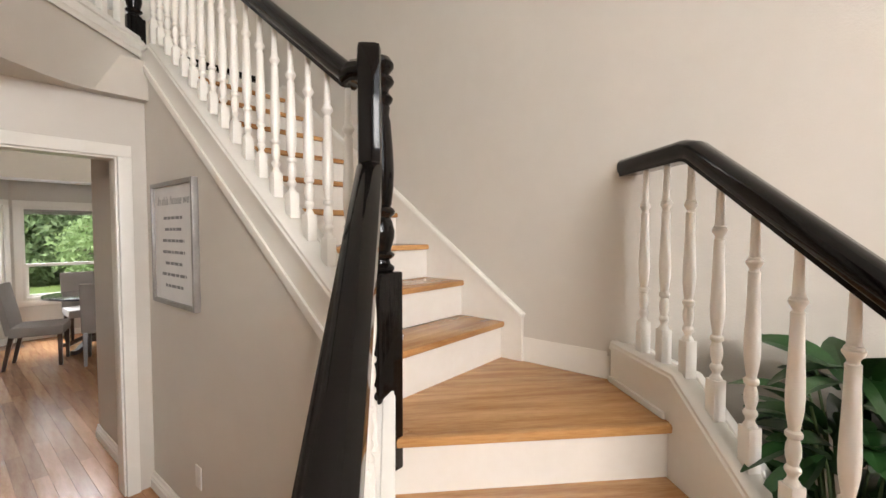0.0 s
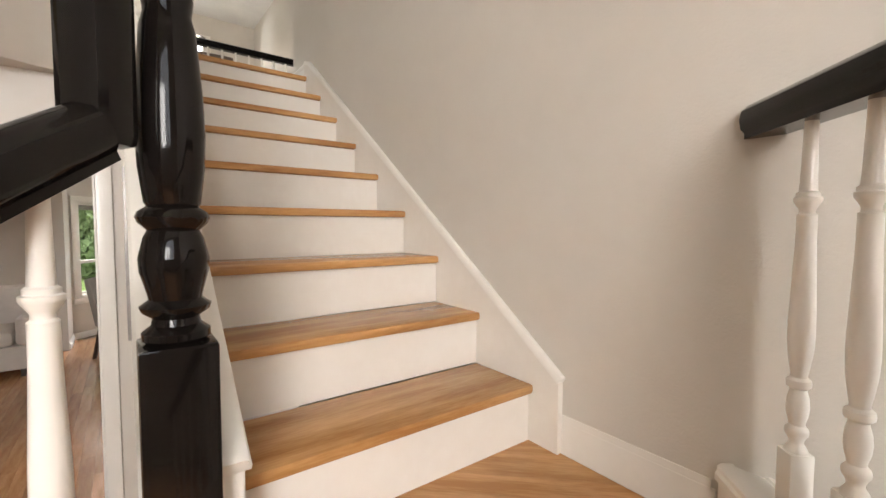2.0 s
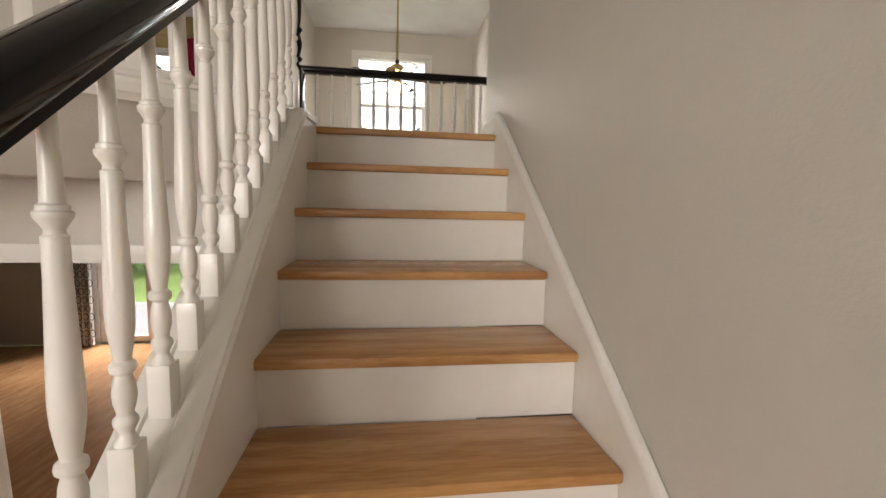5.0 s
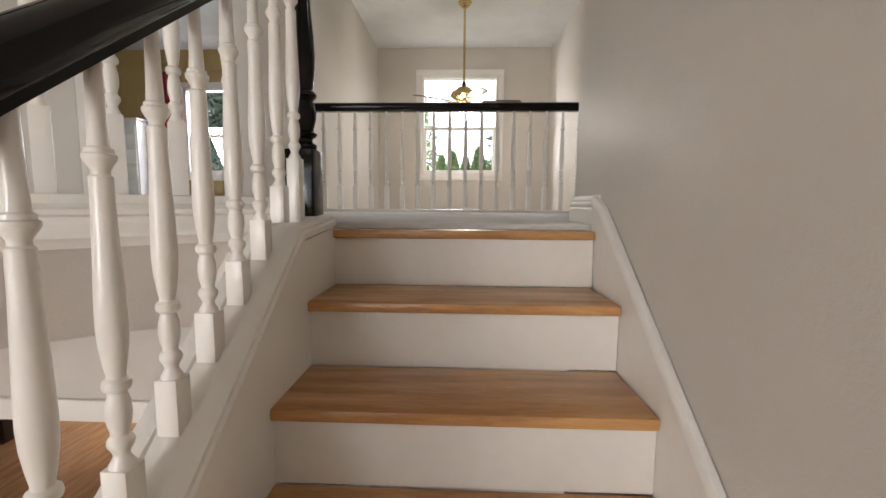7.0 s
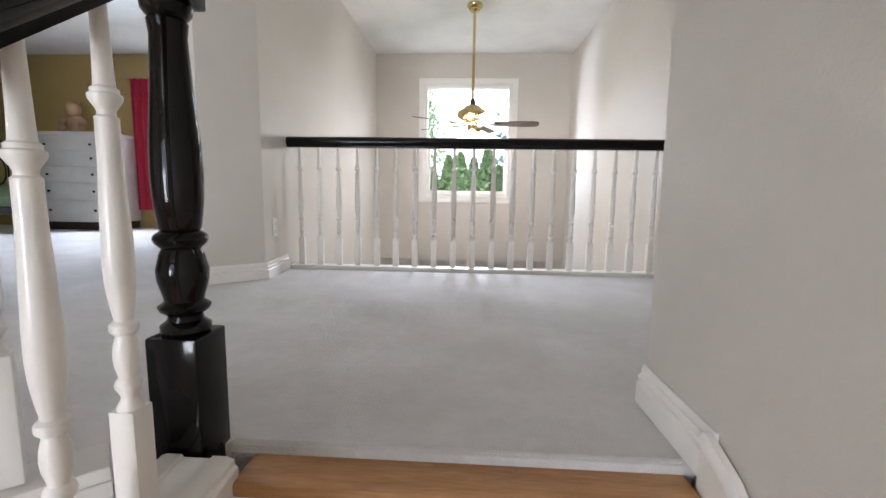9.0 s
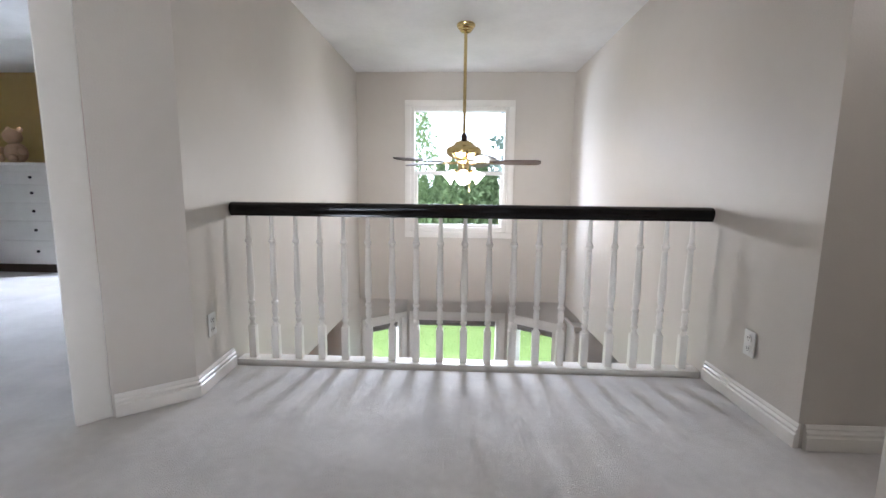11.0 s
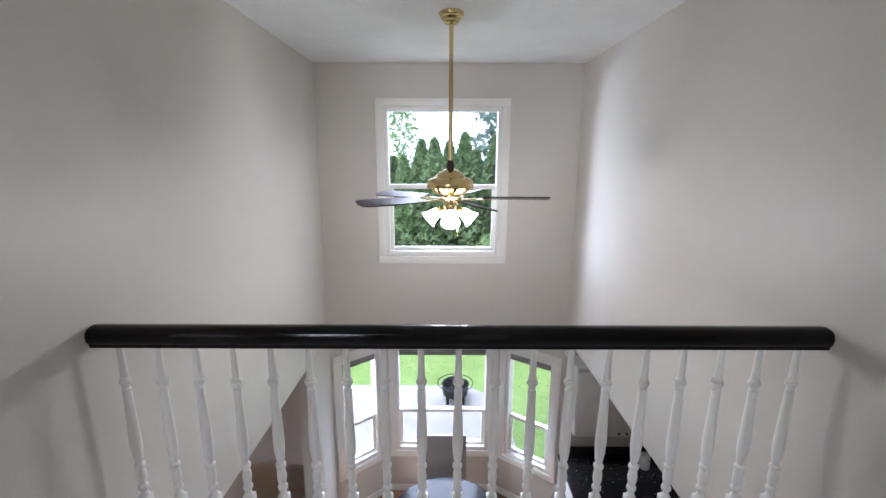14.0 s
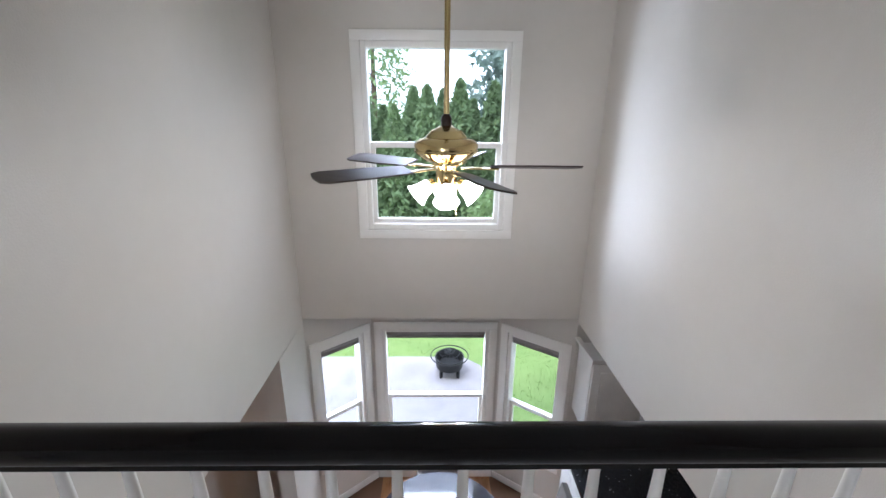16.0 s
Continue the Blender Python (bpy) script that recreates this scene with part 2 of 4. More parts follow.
# ---- the plan ----
RISE, GO, ZL = 0.19, 0.2563, 0.95          # riser, going, landing
ZN, ZU, ZC = 2.66, 2.68, 4.99              # top nosing, carpet, upper ceiling
Y1 = 0.116                                 # first nosing of the long flight
XL, XR = -0.88, 0.0                        # between the stringers
ZG = 2.33                                  # ground floor ceiling
ZS = 2.375                                 # underside of the upper floor
LOW = pose(-0.276, -0.70, 0, 0, 0, 136.0)  # short flight: x across to the far stringer, y downhill


def nose(y):
    return ZL + RISE + (y - Y1) * RISE / GO


GL = 0.285                                 # going of the short flight


def low_nose(d):
    return ZL - d * RISE / GL


# floor slabs and ground
structure("ground", slab([(-60, -60), (60, -60), (60, 90), (-60, 90)], -0.30, -0.06), GRASS, "mown green lawn", "lawn")
structure("floor", slab([(-7.6, -4.1), (4, -4.1), (4, 7.16), (0.83, 7.16), (0.2, 7.66), (-1.13, 7.66), (-1.66, 7.16), (-7.6, 7.16)], -0.2, -0.012),
          JOINT, "subfloor below the oak planks", "floor")
structure("floor_upper", slab([(-1.0, 2.21), (-1.0, 1.975), (-1.26, 1.97), (-1.36, 1.94), (-1.47, 1.87), (-1.63, 1.735), (-2.46, 1.02), (-7.5, 1.02), (-7.5, 7.16), (-1.75, 7.16), (-1.75, 4.43), (0.95, 4.43), (0.95, 3.76),
                               (3.9, 3.76), (3.9, 2.43), (0.02, 2.43), (0.02, 2.21)], ZS, 2.60), WALL, "painted edge of the upper floor", "floor slab")
bm = slab([(-0.93, 2.275), (-1.04, 2.155), (-2.22, 1.06), (-7.45, 1.03), (-7.45, 7.14), (-1.80, 7.14), (-1.80, 4.30), (0.93, 4.30), (0.93, 3.76),
                          (3.88, 3.76), (3.88, 2.45), (0.02, 2.45), (0.02, 2.275)], 2.601, ZU - 0.002)
tube([(-0.93, 2.282, ZU - 0.02), (0.02, 2.282, ZU - 0.02)], 0.02, bm)
structure("carpet", bm, CARPET, "pale grey fitted carpet on the upper floor", "carpet")
top = [(-1.0, 2.075), (-1.15, 1.935), (-1.28, 1.815), (-1.41, 1.695), (-1.57, 1.545), (-2.13, 1.025), (-2.44, 1.30), (-1.0, 2.20)]
low = [(-1.0, 1.975), (-1.26, 1.97), (-1.36, 1.94), (-1.47, 1.87), (-1.63, 1.735), (-2.455, 1.022), (-2.50, 1.30), (-1.0, 2.20)]
bm = bmesh.new()
a = [bm.verts.new((x, y, 2.640)) for x, y in top]
b = [bm.verts.new((x, y, ZS - 0.003)) for x, y in low]
bm.faces.new(a), bm.faces.new(b[::-1])
for i in range(len(a)):
    j = (i + 1) % len(a)
    bm.faces.new((a[i], b[i], b[j], a[j]))
structure("fascia_balcony", bm, WALL, "greige coved fascia below the balcony edge", "fascia")
structure("ceiling", box(-7.7, 4.1, -4.2, 7.35, ZC, ZC + 0.1), CEIL, "flat white painted ceiling", "ceiling")
structure("ceiling_kitchen", box(0.96, 3.98, 3.77, 7.15, ZG, 2.6), CEIL, "white kitchen ceiling", "ceiling")
structure("ceiling_bay", slab([(-1.75, 7.165), (0.92, 7.165), (0.25, 7.73), (-1.2, 7.73)], ZG, 2.5), CEIL, "white bay window soffit", "ceiling")

# walls
structure("wall_stair", box(0.025, 0.145, -4.1, 2.53, 0, ZC), WALL, "greige painted stair wall", "wall")
structure("wall_hall_south", box(0.146, 3.9, 2.41, 2.53, 2.61, ZC), WALL, "greige painted hall wall", "wall")
structure("wall_gallery_right", slab([(0.88, 3.68), (0.835, 7.159), (1.0, 7.159), (1.0, 3.80), (3.9, 3.80), (3.9, 3.68)], 2.30, ZC), WALL,
          "greige painted gallery wall with rounded corner", "wall")
structure("wall_gallery_left", slab([(-1.665, 7.159), (-1.685, 4.36), (-1.655, 3.93), (-1.90, 3.73), (-1.98, 3.82), (-1.80, 3.98), (-1.80, 7.159)], 2.30, ZC),
          WALL, "greige painted gallery wall", "wall")
structure("wall_column", box(-1.80, -1.664, 6.55, 7.159, -0.01, 2.299), WALL, "greige painted wall end beside the bay", "wall")
structure("wall_under_stair", prism([(-1.0, 0.0, 0), (-1.0, 2.05, 0), (-1.0, 2.05, nose(2.05)), (-1.0, 0.0, nose(0.0))], (1, 0, 0), 0.115), WALL,
          "greige wall below the stairs", "wall")
structure("wall_passage", box(-1.06, -0.94, 2.172, 3.13, 0, ZS), WALL, "greige passage wall", "wall")
structure("wall_dining_south", box(-0.939, 4.0, 3.01, 3.13, 0, ZS), WALL, "greige dining room wall", "wall")
bm = box(-1.145, -1.001, 2.05, 2.17, 0, ZS)
box(-7.6, -3.3, 2.05, 2.17, 0, ZS, bm=bm), box(-3.3, -1.145, 2.05, 2.17, 2.03, ZS, bm=bm)
structure("wall_passage_door", bm, WALL, "greige wall with a wide cased opening", "wall")


def wall_with_holes(name, x0, x1, y0, y1, z0, z1, holes, mat, label):
    """A wall along x with openings (xa, xb, za, zb)."""
    xs = sorted({x0, x1, *[h[0] for h in holes], *[h[1] for h in holes]})
    zs = sorted({z0, z1, *[h[2] for h in holes], *[h[3] for h in holes]})
    own = bmesh.new()
    for xa, xb in zip(xs, xs[1:]):
        for za, zb in zip(zs, zs[1:]):
            mx, mz = (xa + xb) / 2, (za + zb) / 2
            if not any(h[0] < mx < h[1] and h[2] < mz < h[3] for h in holes):
                box(xa, xb, y0, y1, za, zb, bm=own)
    bmesh.ops.remove_doubles(own, verts=own.verts, dist=1e-4)
    seen = {}
    for f in own.faces:
        c = f.calc_center_median()
        seen.setdefault((round(c.x, 3), round(c.y, 3), round(c.z, 3)), []).append(f)
    bmesh.ops.delete(own, geom=[f for fs in seen.values() if len(fs) > 1 for f in fs], context="FACES")
    return structure(name, own, mat, label, "wall")


wall_with_holes("wall_gallery_north", -1.80, 1.0, 7.16, 7.30, 2.331, ZC, [(-1.03, 0.095, 3.17, 4.61)], WALL, "greige end wall with a tall window")
wall_with_holes("wall_family_north", -7.6, -1.801, 7.16, 7.30, 0, 2.60, [(-4.95, -3.5, 0, 2.05)], WALL, "greige wall with a sliding patio door")
wall_with_holes("wall_bedroom_north", -7.6, -1.801, 7.16, 7.30, 2.601, ZC, [(-4.6, -3.6, 3.15, 4.45)], YELLOW, "ochre bedroom wall with a window")
wall_with_holes("wall_kitchen_north", 0.84, 4.0, 7.16, 7.30, 0, 2.33, [], WALL, "greige kitchen wall")
wall_with_holes("wall_entry_south", -4.7, 0.145, -4.22, -4.1, 0, ZC, [(-3.8, -1.4, 2.0, 4.6)], WALL, "greige entry wall with a tall window")
structure("wall_entry_west", box(-4.72, -4.6, -4.1, 1.0, 0, ZC), WALL, "greige entry wall", "wall")
structure("wall_west", box(-7.7, -7.6, 1.0, 7.3, 0, ZC), BROWN, "taupe family room wall", "wall")
structure("wall_west_return", box(-7.6, -4.721, 0.9, 1.0, 0, ZC), WALL, "greige wall", "wall")
structure("wall_east", box(3.98, 4.1, 2.41, 7.3, 0, ZC), WALL, "greige outer wall", "wall")
structure("wall_bedroom_west", box(-7.598, -7.45, 1.1, 7.158, 2.69, ZC), YELLOW, "ochre bedroom wall", "wall")
structure("wall_bedroom_south", slab([(-7.4, 2.97), (-2.47, 2.97), (-2.40, 3.03), (-2.48, 3.13), (-7.4, 3.13)], ZU, ZC), WALL, "hall wall", "wall")
structure("wall_bedroom_door_head", slab([(-2.40, 3.03), (-1.90, 3.728), (-1.98, 3.818), (-2.48, 3.13)], 4.75, ZC), WALL, "wall above the bedroom door", "wall")

# bay walls: three facets, each with an opening
BAY = [(-1.665, 7.16), (-1.13, 7.63), (0.2, 7.63), (0.835, 7.16)]


def facet(p, q):
    """Axes along a bay facet: x from p to q, y outwards."""
    d = Vector((q[0] - p[0], q[1] - p[1], 0))
    return Matrix.Translation((p[0], p[1], 0)) @ Matrix.Rotation(math.atan2(d.y, d.x), 4, "Z"), d.length


def window(name, m, x0, x1, z0, z1, rail=None, casing=0.075, label="", shadeless=True, blind=False):
    """Casing, frame, panes and a meeting rail; y is outwards from the room face."""
    w = thing(name, m, label, "window", kind="structure")
    c = box(x0 - casing, x1 + casing, -0.018, -0.001, z1, z1 + casing, 0.003)
    box(x0 - casing, x1 + casing, -0.018, -0.001, z0 - casing, z0, 0.003, c)
    box(x0 - casing, x0, -0.018, -0.001, z0, z1, 0.003, c), box(x1, x1 + casing, -0.018, -0.001, z0, z1, 0.003, c)
    part("casing", c, WHITE, w, "white painted casing")
    f = box(x0, x0 + 0.04, 0.002, 0.12, z0, z1, 0.004)
    box(x1 - 0.04, x1, 0.002, 0.12, z0, z1, 0.004, f), box(x0 + 0.04, x1 - 0.04, 0.002, 0.12, z1 - 0.045, z1, 0.004, f)
    box(x0 + 0.04, x1 - 0.04, 0.002, 0.12, z0, z0 + 0.05, 0.004, f)
    part("window_frame", f, WHITE, w)
    edges = [z0 + 0.05, z1 - 0.045]
    if rail:
        part("meeting_rail", box(x0 + 0.04, x1 - 0.04, 0.045, 0.10, rail - 0.022, rail + 0.022, 0.004), WHITE, w)
        s = box(x0 + 0.04, x0 + 0.075, 0.05, 0.095, z0 + 0.05, rail - 0.022, 0.003)
        box(x1 - 0.075, x1 - 0.04, 0.05, 0.095, z0 + 0.05, rail - 0.022, 0.003, s)
        box(x0 + 0.075, x1 - 0.075, 0.05, 0.095, z0 + 0.05, z0 + 0.085, 0.003, s)
        part("lower_sash", s, WHITE, w)
        edges.insert(1, rail)
    for za, zb in zip(edges, edges[1:]):
        g = part("pane", box(x0 + 0.03, x1 - 0.03, 0.07, 0.075, za, zb), GLASS, w)
        g.visible_shadow = False
    if blind:
        b = box(x0 + 0.045, x1 - 0.045, 0.01, 0.045, z1 - 0.085, z1 - 0.047, 0.006)
        for k in range(5):
            box(x0 + 0.047, x1 - 0.047, 0.012, 0.042, z1 - 0.093 - 0.006 * k, z1 - 0.089 - 0.006 * k, bm=b)
        part("blind", b, SILVER, w, "raised grey slatted blind")
    return w


for i, (p, q) in enumerate(zip(BAY, BAY[1:])):
    m, n = facet(p, q)
    a, b = (0.105, n - 0.105)
    bm = bmesh.new()
    for x0, x1, z0, z1 in ((0, a, -0.01, ZG), (b, n, -0.01, ZG), (a, b, -0.01, 0.58), (a, b, 1.97, ZG)):
        box(x0, x1, 0, 0.14, z0, z1, bm=bm)
    bm.transform(m)
    structure("wall_bay", bm, WALL, "greige bay wall facet", "wall")
    window("window_bay", m, a, b, 0.58, 1.97, 1.10, 0.078, "white sash window in the bay with a raised blind", blind=True)
    base = box(0.01, n - 0.01, -0.014, -0.001, 0, 0.09, 0.004)
    base.transform(m)
    structure("baseboard_bay", base, WHITE, "white baseboard", "baseboard")
window("window_gallery", pose(0, 7.16, 0), -1.03, 0.095, 3.17, 4.61, 3.86, 0.072, "tall white sash window over the dining area")
window("window_bedroom", pose(0, 7.16, 0), -4.6, -3.6, 3.15, 4.45, 3.75, 0.07, "white bedroom sash window")
# unseen window behind the walker, assumed from highlights on the rails
window("window_entry", pose(0, -4.1, 0, 0, 0, 180), 1.4, 3.8, 2.0, 4.6, None, 0.07, "large white entry window")
w = thing("patio_door", pose(-4.95, 7.16, 0), "white sliding glass patio door", "door", kind="structure")
for x in (0.0, 0.70):
    f = box(x, x + 0.07, 0.03 + x * 0.05, 0.09 + x * 0.05, 0.02, 2.03, 0.004)
    box(x + 0.68, x + 0.75, 0.03 + x * 0.05, 0.09 + x * 0.05, 0.02, 2.03, 0.004, f)
    box(x + 0.07, x + 0.68, 0.03 + x * 0.05, 0.09 + x * 0.05, 1.95, 2.03, 0.004, f), box(x + 0.07, x + 0.68, 0.03 + x * 0.05, 0.09 + x * 0.05, 0.02, 0.12, 0.004, f)
    leaf = part("sash", f, WHITE, w)
    g = part("pane", box(x + 0.06, x + 0.69, 0.055 + x * 0.05, 0.06 + x * 0.05, 0.11, 1.96), GLASS, leaf)
    g.visible_shadow = False
part("track", box(0, 1.45, 0.002, 0.13, 0.0, 0.019, 0.003), SILVER, w)


# trims
def trim(name, bm, label="white painted baseboard", category="baseboard", mat=None):
    return structure(name, bm, mat or WHITE, label, category)


BASE = [(a * 1.5, b * 1.05) for a, b in [(0, 0), (0.014, 0), (0.014, 0.050), (0.009, 0.056), (0.012, 0.062), (0.012, 0.068), (0.006, 0.076), (0.008, 0.082), (0.004, 0.095), (0, 0.095)]]


def base_run(points, z, label="white moulded baseboard", side=1):
    """Moulded baseboard along a line of floor points, to the right of its way."""
    trim("baseboard", sweep([(side * a, b) for a, b in BASE], [(x, y, z) for x, y in points]), label)


base_run([(-1.683, 4.30), (-1.654, 3.935), (-1.893, 3.738)], ZU, side=-1)
base_run([(-7.3, 2.968), (-2.47, 2.968)], ZU)
base_run([(0.878, 4.30), (0.886, 3.676)], ZU)
base_run([(0.90, 3.678), (3.8, 3.678)], ZU)
base_run([(0.025, 2.21), (0.024, 2.532)], ZU, side=-1)
base_run([(0.03, 2.532), (3.8, 2.532)], ZU, side=-1)
base_run([(-1.002, 0.1), (-1.002, 2.045)], 0, side=-1)
base_run([(-1.062, 2.19), (-1.062, 3.13)], 0, side=-1)
base_run([(-1.665, 6.56), (-1.665, 7.16)], 0)
base_run([(-3.45, 7.158), (-1.81, 7.158)], 0)
bm = box(-1.145, -1.078, 2.03, 2.049, 0, 2.03, 0.004)
box(-3.37, -1.078, 2.03, 2.049, 2.031, 2.10, 0.004, bm)
box(-3.37, -3.30, 2.03, 2.049, 0, 2.03, 0.004, bm)
box(-1.157, -1.146, 2.049, 2.172, 0, 2.03, 0.003, bm), box(-3.30, -1.157, 2.049, 2.172, 2.018, 2.03, 0.002, bm)
trim("trim_opening", bm, "white cased opening to the dining room", "door casing")
bm = prism([(-1.905, 3.735, ZU), (-1.985, 3.645, ZU), (-2.01, 3.665, ZU), (-1.93, 3.76, ZU)], (0, 0, 1), 2.07, bevel=0.004)
slab([(-2.385, 3.02), (-1.885, 3.718), (-1.90, 3.730), (-2.40, 3.032)], 4.75, 4.82, bm)
slab([(-2.455, 2.967), (-2.385, 3.02), (-2.40, 3.036), (-2.47, 2.98)], ZU, 4.75, bm), slab([(-2.385, 3.03), (-2.465, 3.14), (-2.478, 3.132), (-2.40, 3.024)], ZU, 4.75, bm)
trim("trim_bedroom_door", bm, "white bedroom door casing", "door casing")

# ---- stairs ----
stairs = thing("staircase", pose(-0.44, Y1, ZL), "oak-treaded straight flight with white risers and stringers", "staircase", kind="structure")
SI = stairs.matrix_basis.inverted()


def local(bm, inverse):
    bm.transform(inverse)
    return bm


for k in range(1, 10):
    y = Y1 + (k - 1) * GO
    z = ZL + k * RISE
    deep = GO + 0.02 if k < 9 else 0.16
    t = part("tread", local(box(XL, XR, y, y + deep, z - 0.03, z, 0.010), SI), TREAD, stairs)
    part("riser", local(box(XL, XR, y + 0.022, y + 0.038, z - RISE + (0 if k > 1 else 0.0), z - 0.031), SI), RISER, stairs)
ya, yb = 0.022, 2.226
part("skirt", local(prism([(0.002, ya, ZL), (0.002, ya, nose(ya) + 0.10), (0.002, 2.14, nose(2.14) + 0.085), (0.002, yb, 2.755), (0.002, yb, 2.60), (0.002, 2.10, 2.30), (0.002, 0.4, ZL)],
                       (1, 0, 0), 0.021), SI), RISER, stairs, "white skirt board along the wall")
part("skirt_cap", local(sweep([(-0.012, 0), (0.016, 0), (0.016, 0.014), (0.008, 0.024), (-0.006, 0.024), (-0.012, 0.014)],
                              [(0.008, ya, nose(ya) + 0.10), (0.008, 2.14, nose(2.14) + 0.085), (0.008, yb, 2.755)]), SI), WHITE, stairs)
# outer stringer with moulded cap
LS = 0.19
part("stringer", local(prism([(-1.012, -0.02, nose(-0.02) + 0.0), (-1.012, -0.02, nose(-0.02) + LS), (-1.012, 1.90, nose(1.90) + LS), (-1.012, 2.185, 2.672), (-1.012, 2.185, 2.58), (-1.012, 2.05, nose(2.05) + 0.0)],
                          (1, 0, 0), 0.132), SI), WHITE, stairs, "white closed stringer")
part("inner_skirt", local(prism([(-0.884, 0.0, ZL), (-0.884, 0.0, nose(0.0) + LS - 0.01), (-0.884, 1.90, nose(1.90) + LS - 0.01), (-0.884, 2.19, 2.665), (-0.884, 2.19, 2.40), (-0.884, 1.9, 2.15), (-0.884, 0.3, ZL)],
                                  (1, 0, 0), 0.010), SI), WHITE, stairs, "white inner face of the stringer")
CAP = [(-0.078, 0.0), (0.078, 0.0), (0.078, 0.014), (0.072, 0.020), (0.072, 0.030), (0.060, 0.036), (0.030, 0.036), (0.026, 0.030), (-0.026, 0.030), (-0.030, 0.036), (-0.060, 0.036), (-0.072, 0.030), (-0.072, 0.020), (-0.078, 0.014)]
part("stringer_cap", local(sweep(CAP, [(-0.946, -0.02, nose(-0.02) + LS), (-0.946, 1.90, nose(1.90) + LS), (-0.946, 2.18, 2.672)]), SI), WHITE, stairs)
part("stringer_bead", local(sweep([(-0.006, 0), (0.006, 0), (0.006, 0.03), (-0.006, 0.03)], [(-1.016, 0.0, nose(0.0) + 0.02), (-1.016, 2.02, nose(2.02) + 0.02)]), SI), WHITE, stairs)

# landing and short flight
landing = thing("landing", pose(-0.4, -0.2, ZL), "oak winder landing at the turn of the stairs", "landing", kind="structure")
LI = landing.matrix_basis.inverted()
O2 = Vector((-0.276, -0.70))
A2 = Vector((-0.914, -0.084))
part("landing_board", local(slab([(A2.x, A2.y), (O2.x, O2.y), (0.02, -0.405), (0.02, Y1 + 0.03), (XL, Y1 + 0.03)], ZL - 0.03, ZL - 0.003), LI), TREAD, landing)
# boards laid square to the short flight, cut to the landing's outline
WID = 0.887


def clipped_board(y0, y1):
    """A landing board between two lines of the short flight's axes, trimmed by the walls."""
    own = box(-0.6, 1.6, y0, y1, ZL - 0.029, ZL)
    own.transform(LOW)
    for co, no in (((0.018, 0, 0), (1, 0, 0)), ((0, Y1 + 0.03, 0), (0, 1, 0)), ((XL + 0.0, 0, 0), (-1, 0, 0)), (LOW @ Vector((0.0, 0, 0)), LOW.to_3x3() @ Vector((-1, 0, 0)))):
        g = bmesh.ops.bisect_plane(own, geom=own.verts[:] + own.edges[:] + own.faces[:], plane_co=co, plane_no=no, clear_outer=True)
        bmesh.ops.holes_fill(own, edges=[e for e in own.edges if e.is_boundary])
    return own


y = 0.0
for k in range(11):
    y0 = y - 0.083
    own = clipped_board(y0 + 0.0006, y)
    if len(own.faces) > 3:
        own.transform(LOW.inverted())
        ob = part("board", own, TREAD, landing)
        ob.matrix_basis = LI @ LOW
    y = y0
flight = thing("stair_flight", LOW, "short oak flight with white risers below the landing", "staircase", kind="structure")
part("nosing", box(0.0, WID + 0.04, -0.02, 0.022, ZL - 0.031, ZL + 0.001, 0.010), TREAD, flight)
for k in range(0, 5):
    z = ZL - k * RISE
    if k:
        part("tread", box(0.0, WID + 0.04, (k - 1) * GL - 0.02, k * GL + 0.022, z - 0.03, z, 0.010), TREAD, flight)
    part("riser", box(0.0, WID + 0.04, k * GL - 0.02, k * GL - 0.004, z - RISE, z - 0.031), RISER, flight)
for x0, lab in ((-0.10, "white closed stringer at the wall side"), (WID + 0.04, "white closed stringer at the room side")):
    top = -0.40 if x0 < 0 else -0.05
    pts = [(x0, top, 0.0), (x0, top, ZL + 0.14), (x0, 0.0, ZL + 0.14), (x0, 1.10, low_nose(1.10) + 0.14), (x0, 1.10, 0.0)]
    part("stringer", prism(pts, (1, 0, 0), 0.10), WHITE, flight, lab)
    part("stringer_cap", sweep([(a * 0.75, b) for a, b in CAP], [(x0 + 0.05, top, ZL + 0.14), (x0 + 0.05, 0.0, ZL + 0.14), (x0 + 0.05, 1.10, low_nose(1.10) + 0.14)]), WHITE, flight)
base = box(0.001, 0.012, -0.40, -0.02, ZL, ZL + 0.025, 0.004)
part("shoe_moulding", base, WHITE, flight)
base_run([(0.020, -0.40), (0.020, 0.022)], ZL)
base_run([(0.021, -0.39), (0.021, 0.022)], ZL + 0.02)

# ---- balustrades ----
def baluster_bm(h, foot):
    """Square foot, rings and ball, long vase, collar and slim pin, h metres high."""
    own = box(-0.0195, 0.0195, -0.0195, 0.0195, 0, foot, 0.002)
    k = (h - foot) / 0.60
    p = [(0.0180, 0.0), (0.0175, 0.004), (0.0115, 0.015), (0.0110, 0.020), (0.0130, 0.026), (0.0172, 0.033), (0.0180, 0.038), (0.0172, 0.043), (0.0120, 0.050),
         (0.0125, 0.056), (0.0160, 0.070), (0.0172, 0.084), (0.0160, 0.100), (0.0128, 0.113), (0.0125, 0.117), (0.0180, 0.122), (0.0190, 0.128), (0.0180, 0.134),
         (0.0125, 0.139), (0.0122, 0.144), (0.0150, 0.160), (0.0188, 0.190), (0.0200, 0.218), (0.0194, 0.255), (0.0172, 0.315), (0.0150, 0.380), (0.0146, 0.428), (0.0148, 0.434),
         (0.0115, 0.437), (0.0113, 0.443), (0.0145, 0.449), (0.0195, 0.457), (0.0205, 0.460), (0.0205, 0.465), (0.0172, 0.467), (0.0172, 0.473), (0.0132, 0.476), (0.0122, 0.500), (0.0108, 0.560), (0.0102, 0.60)]
    return lathe([(r, foot + z * k) for r, z in p], 16, own)


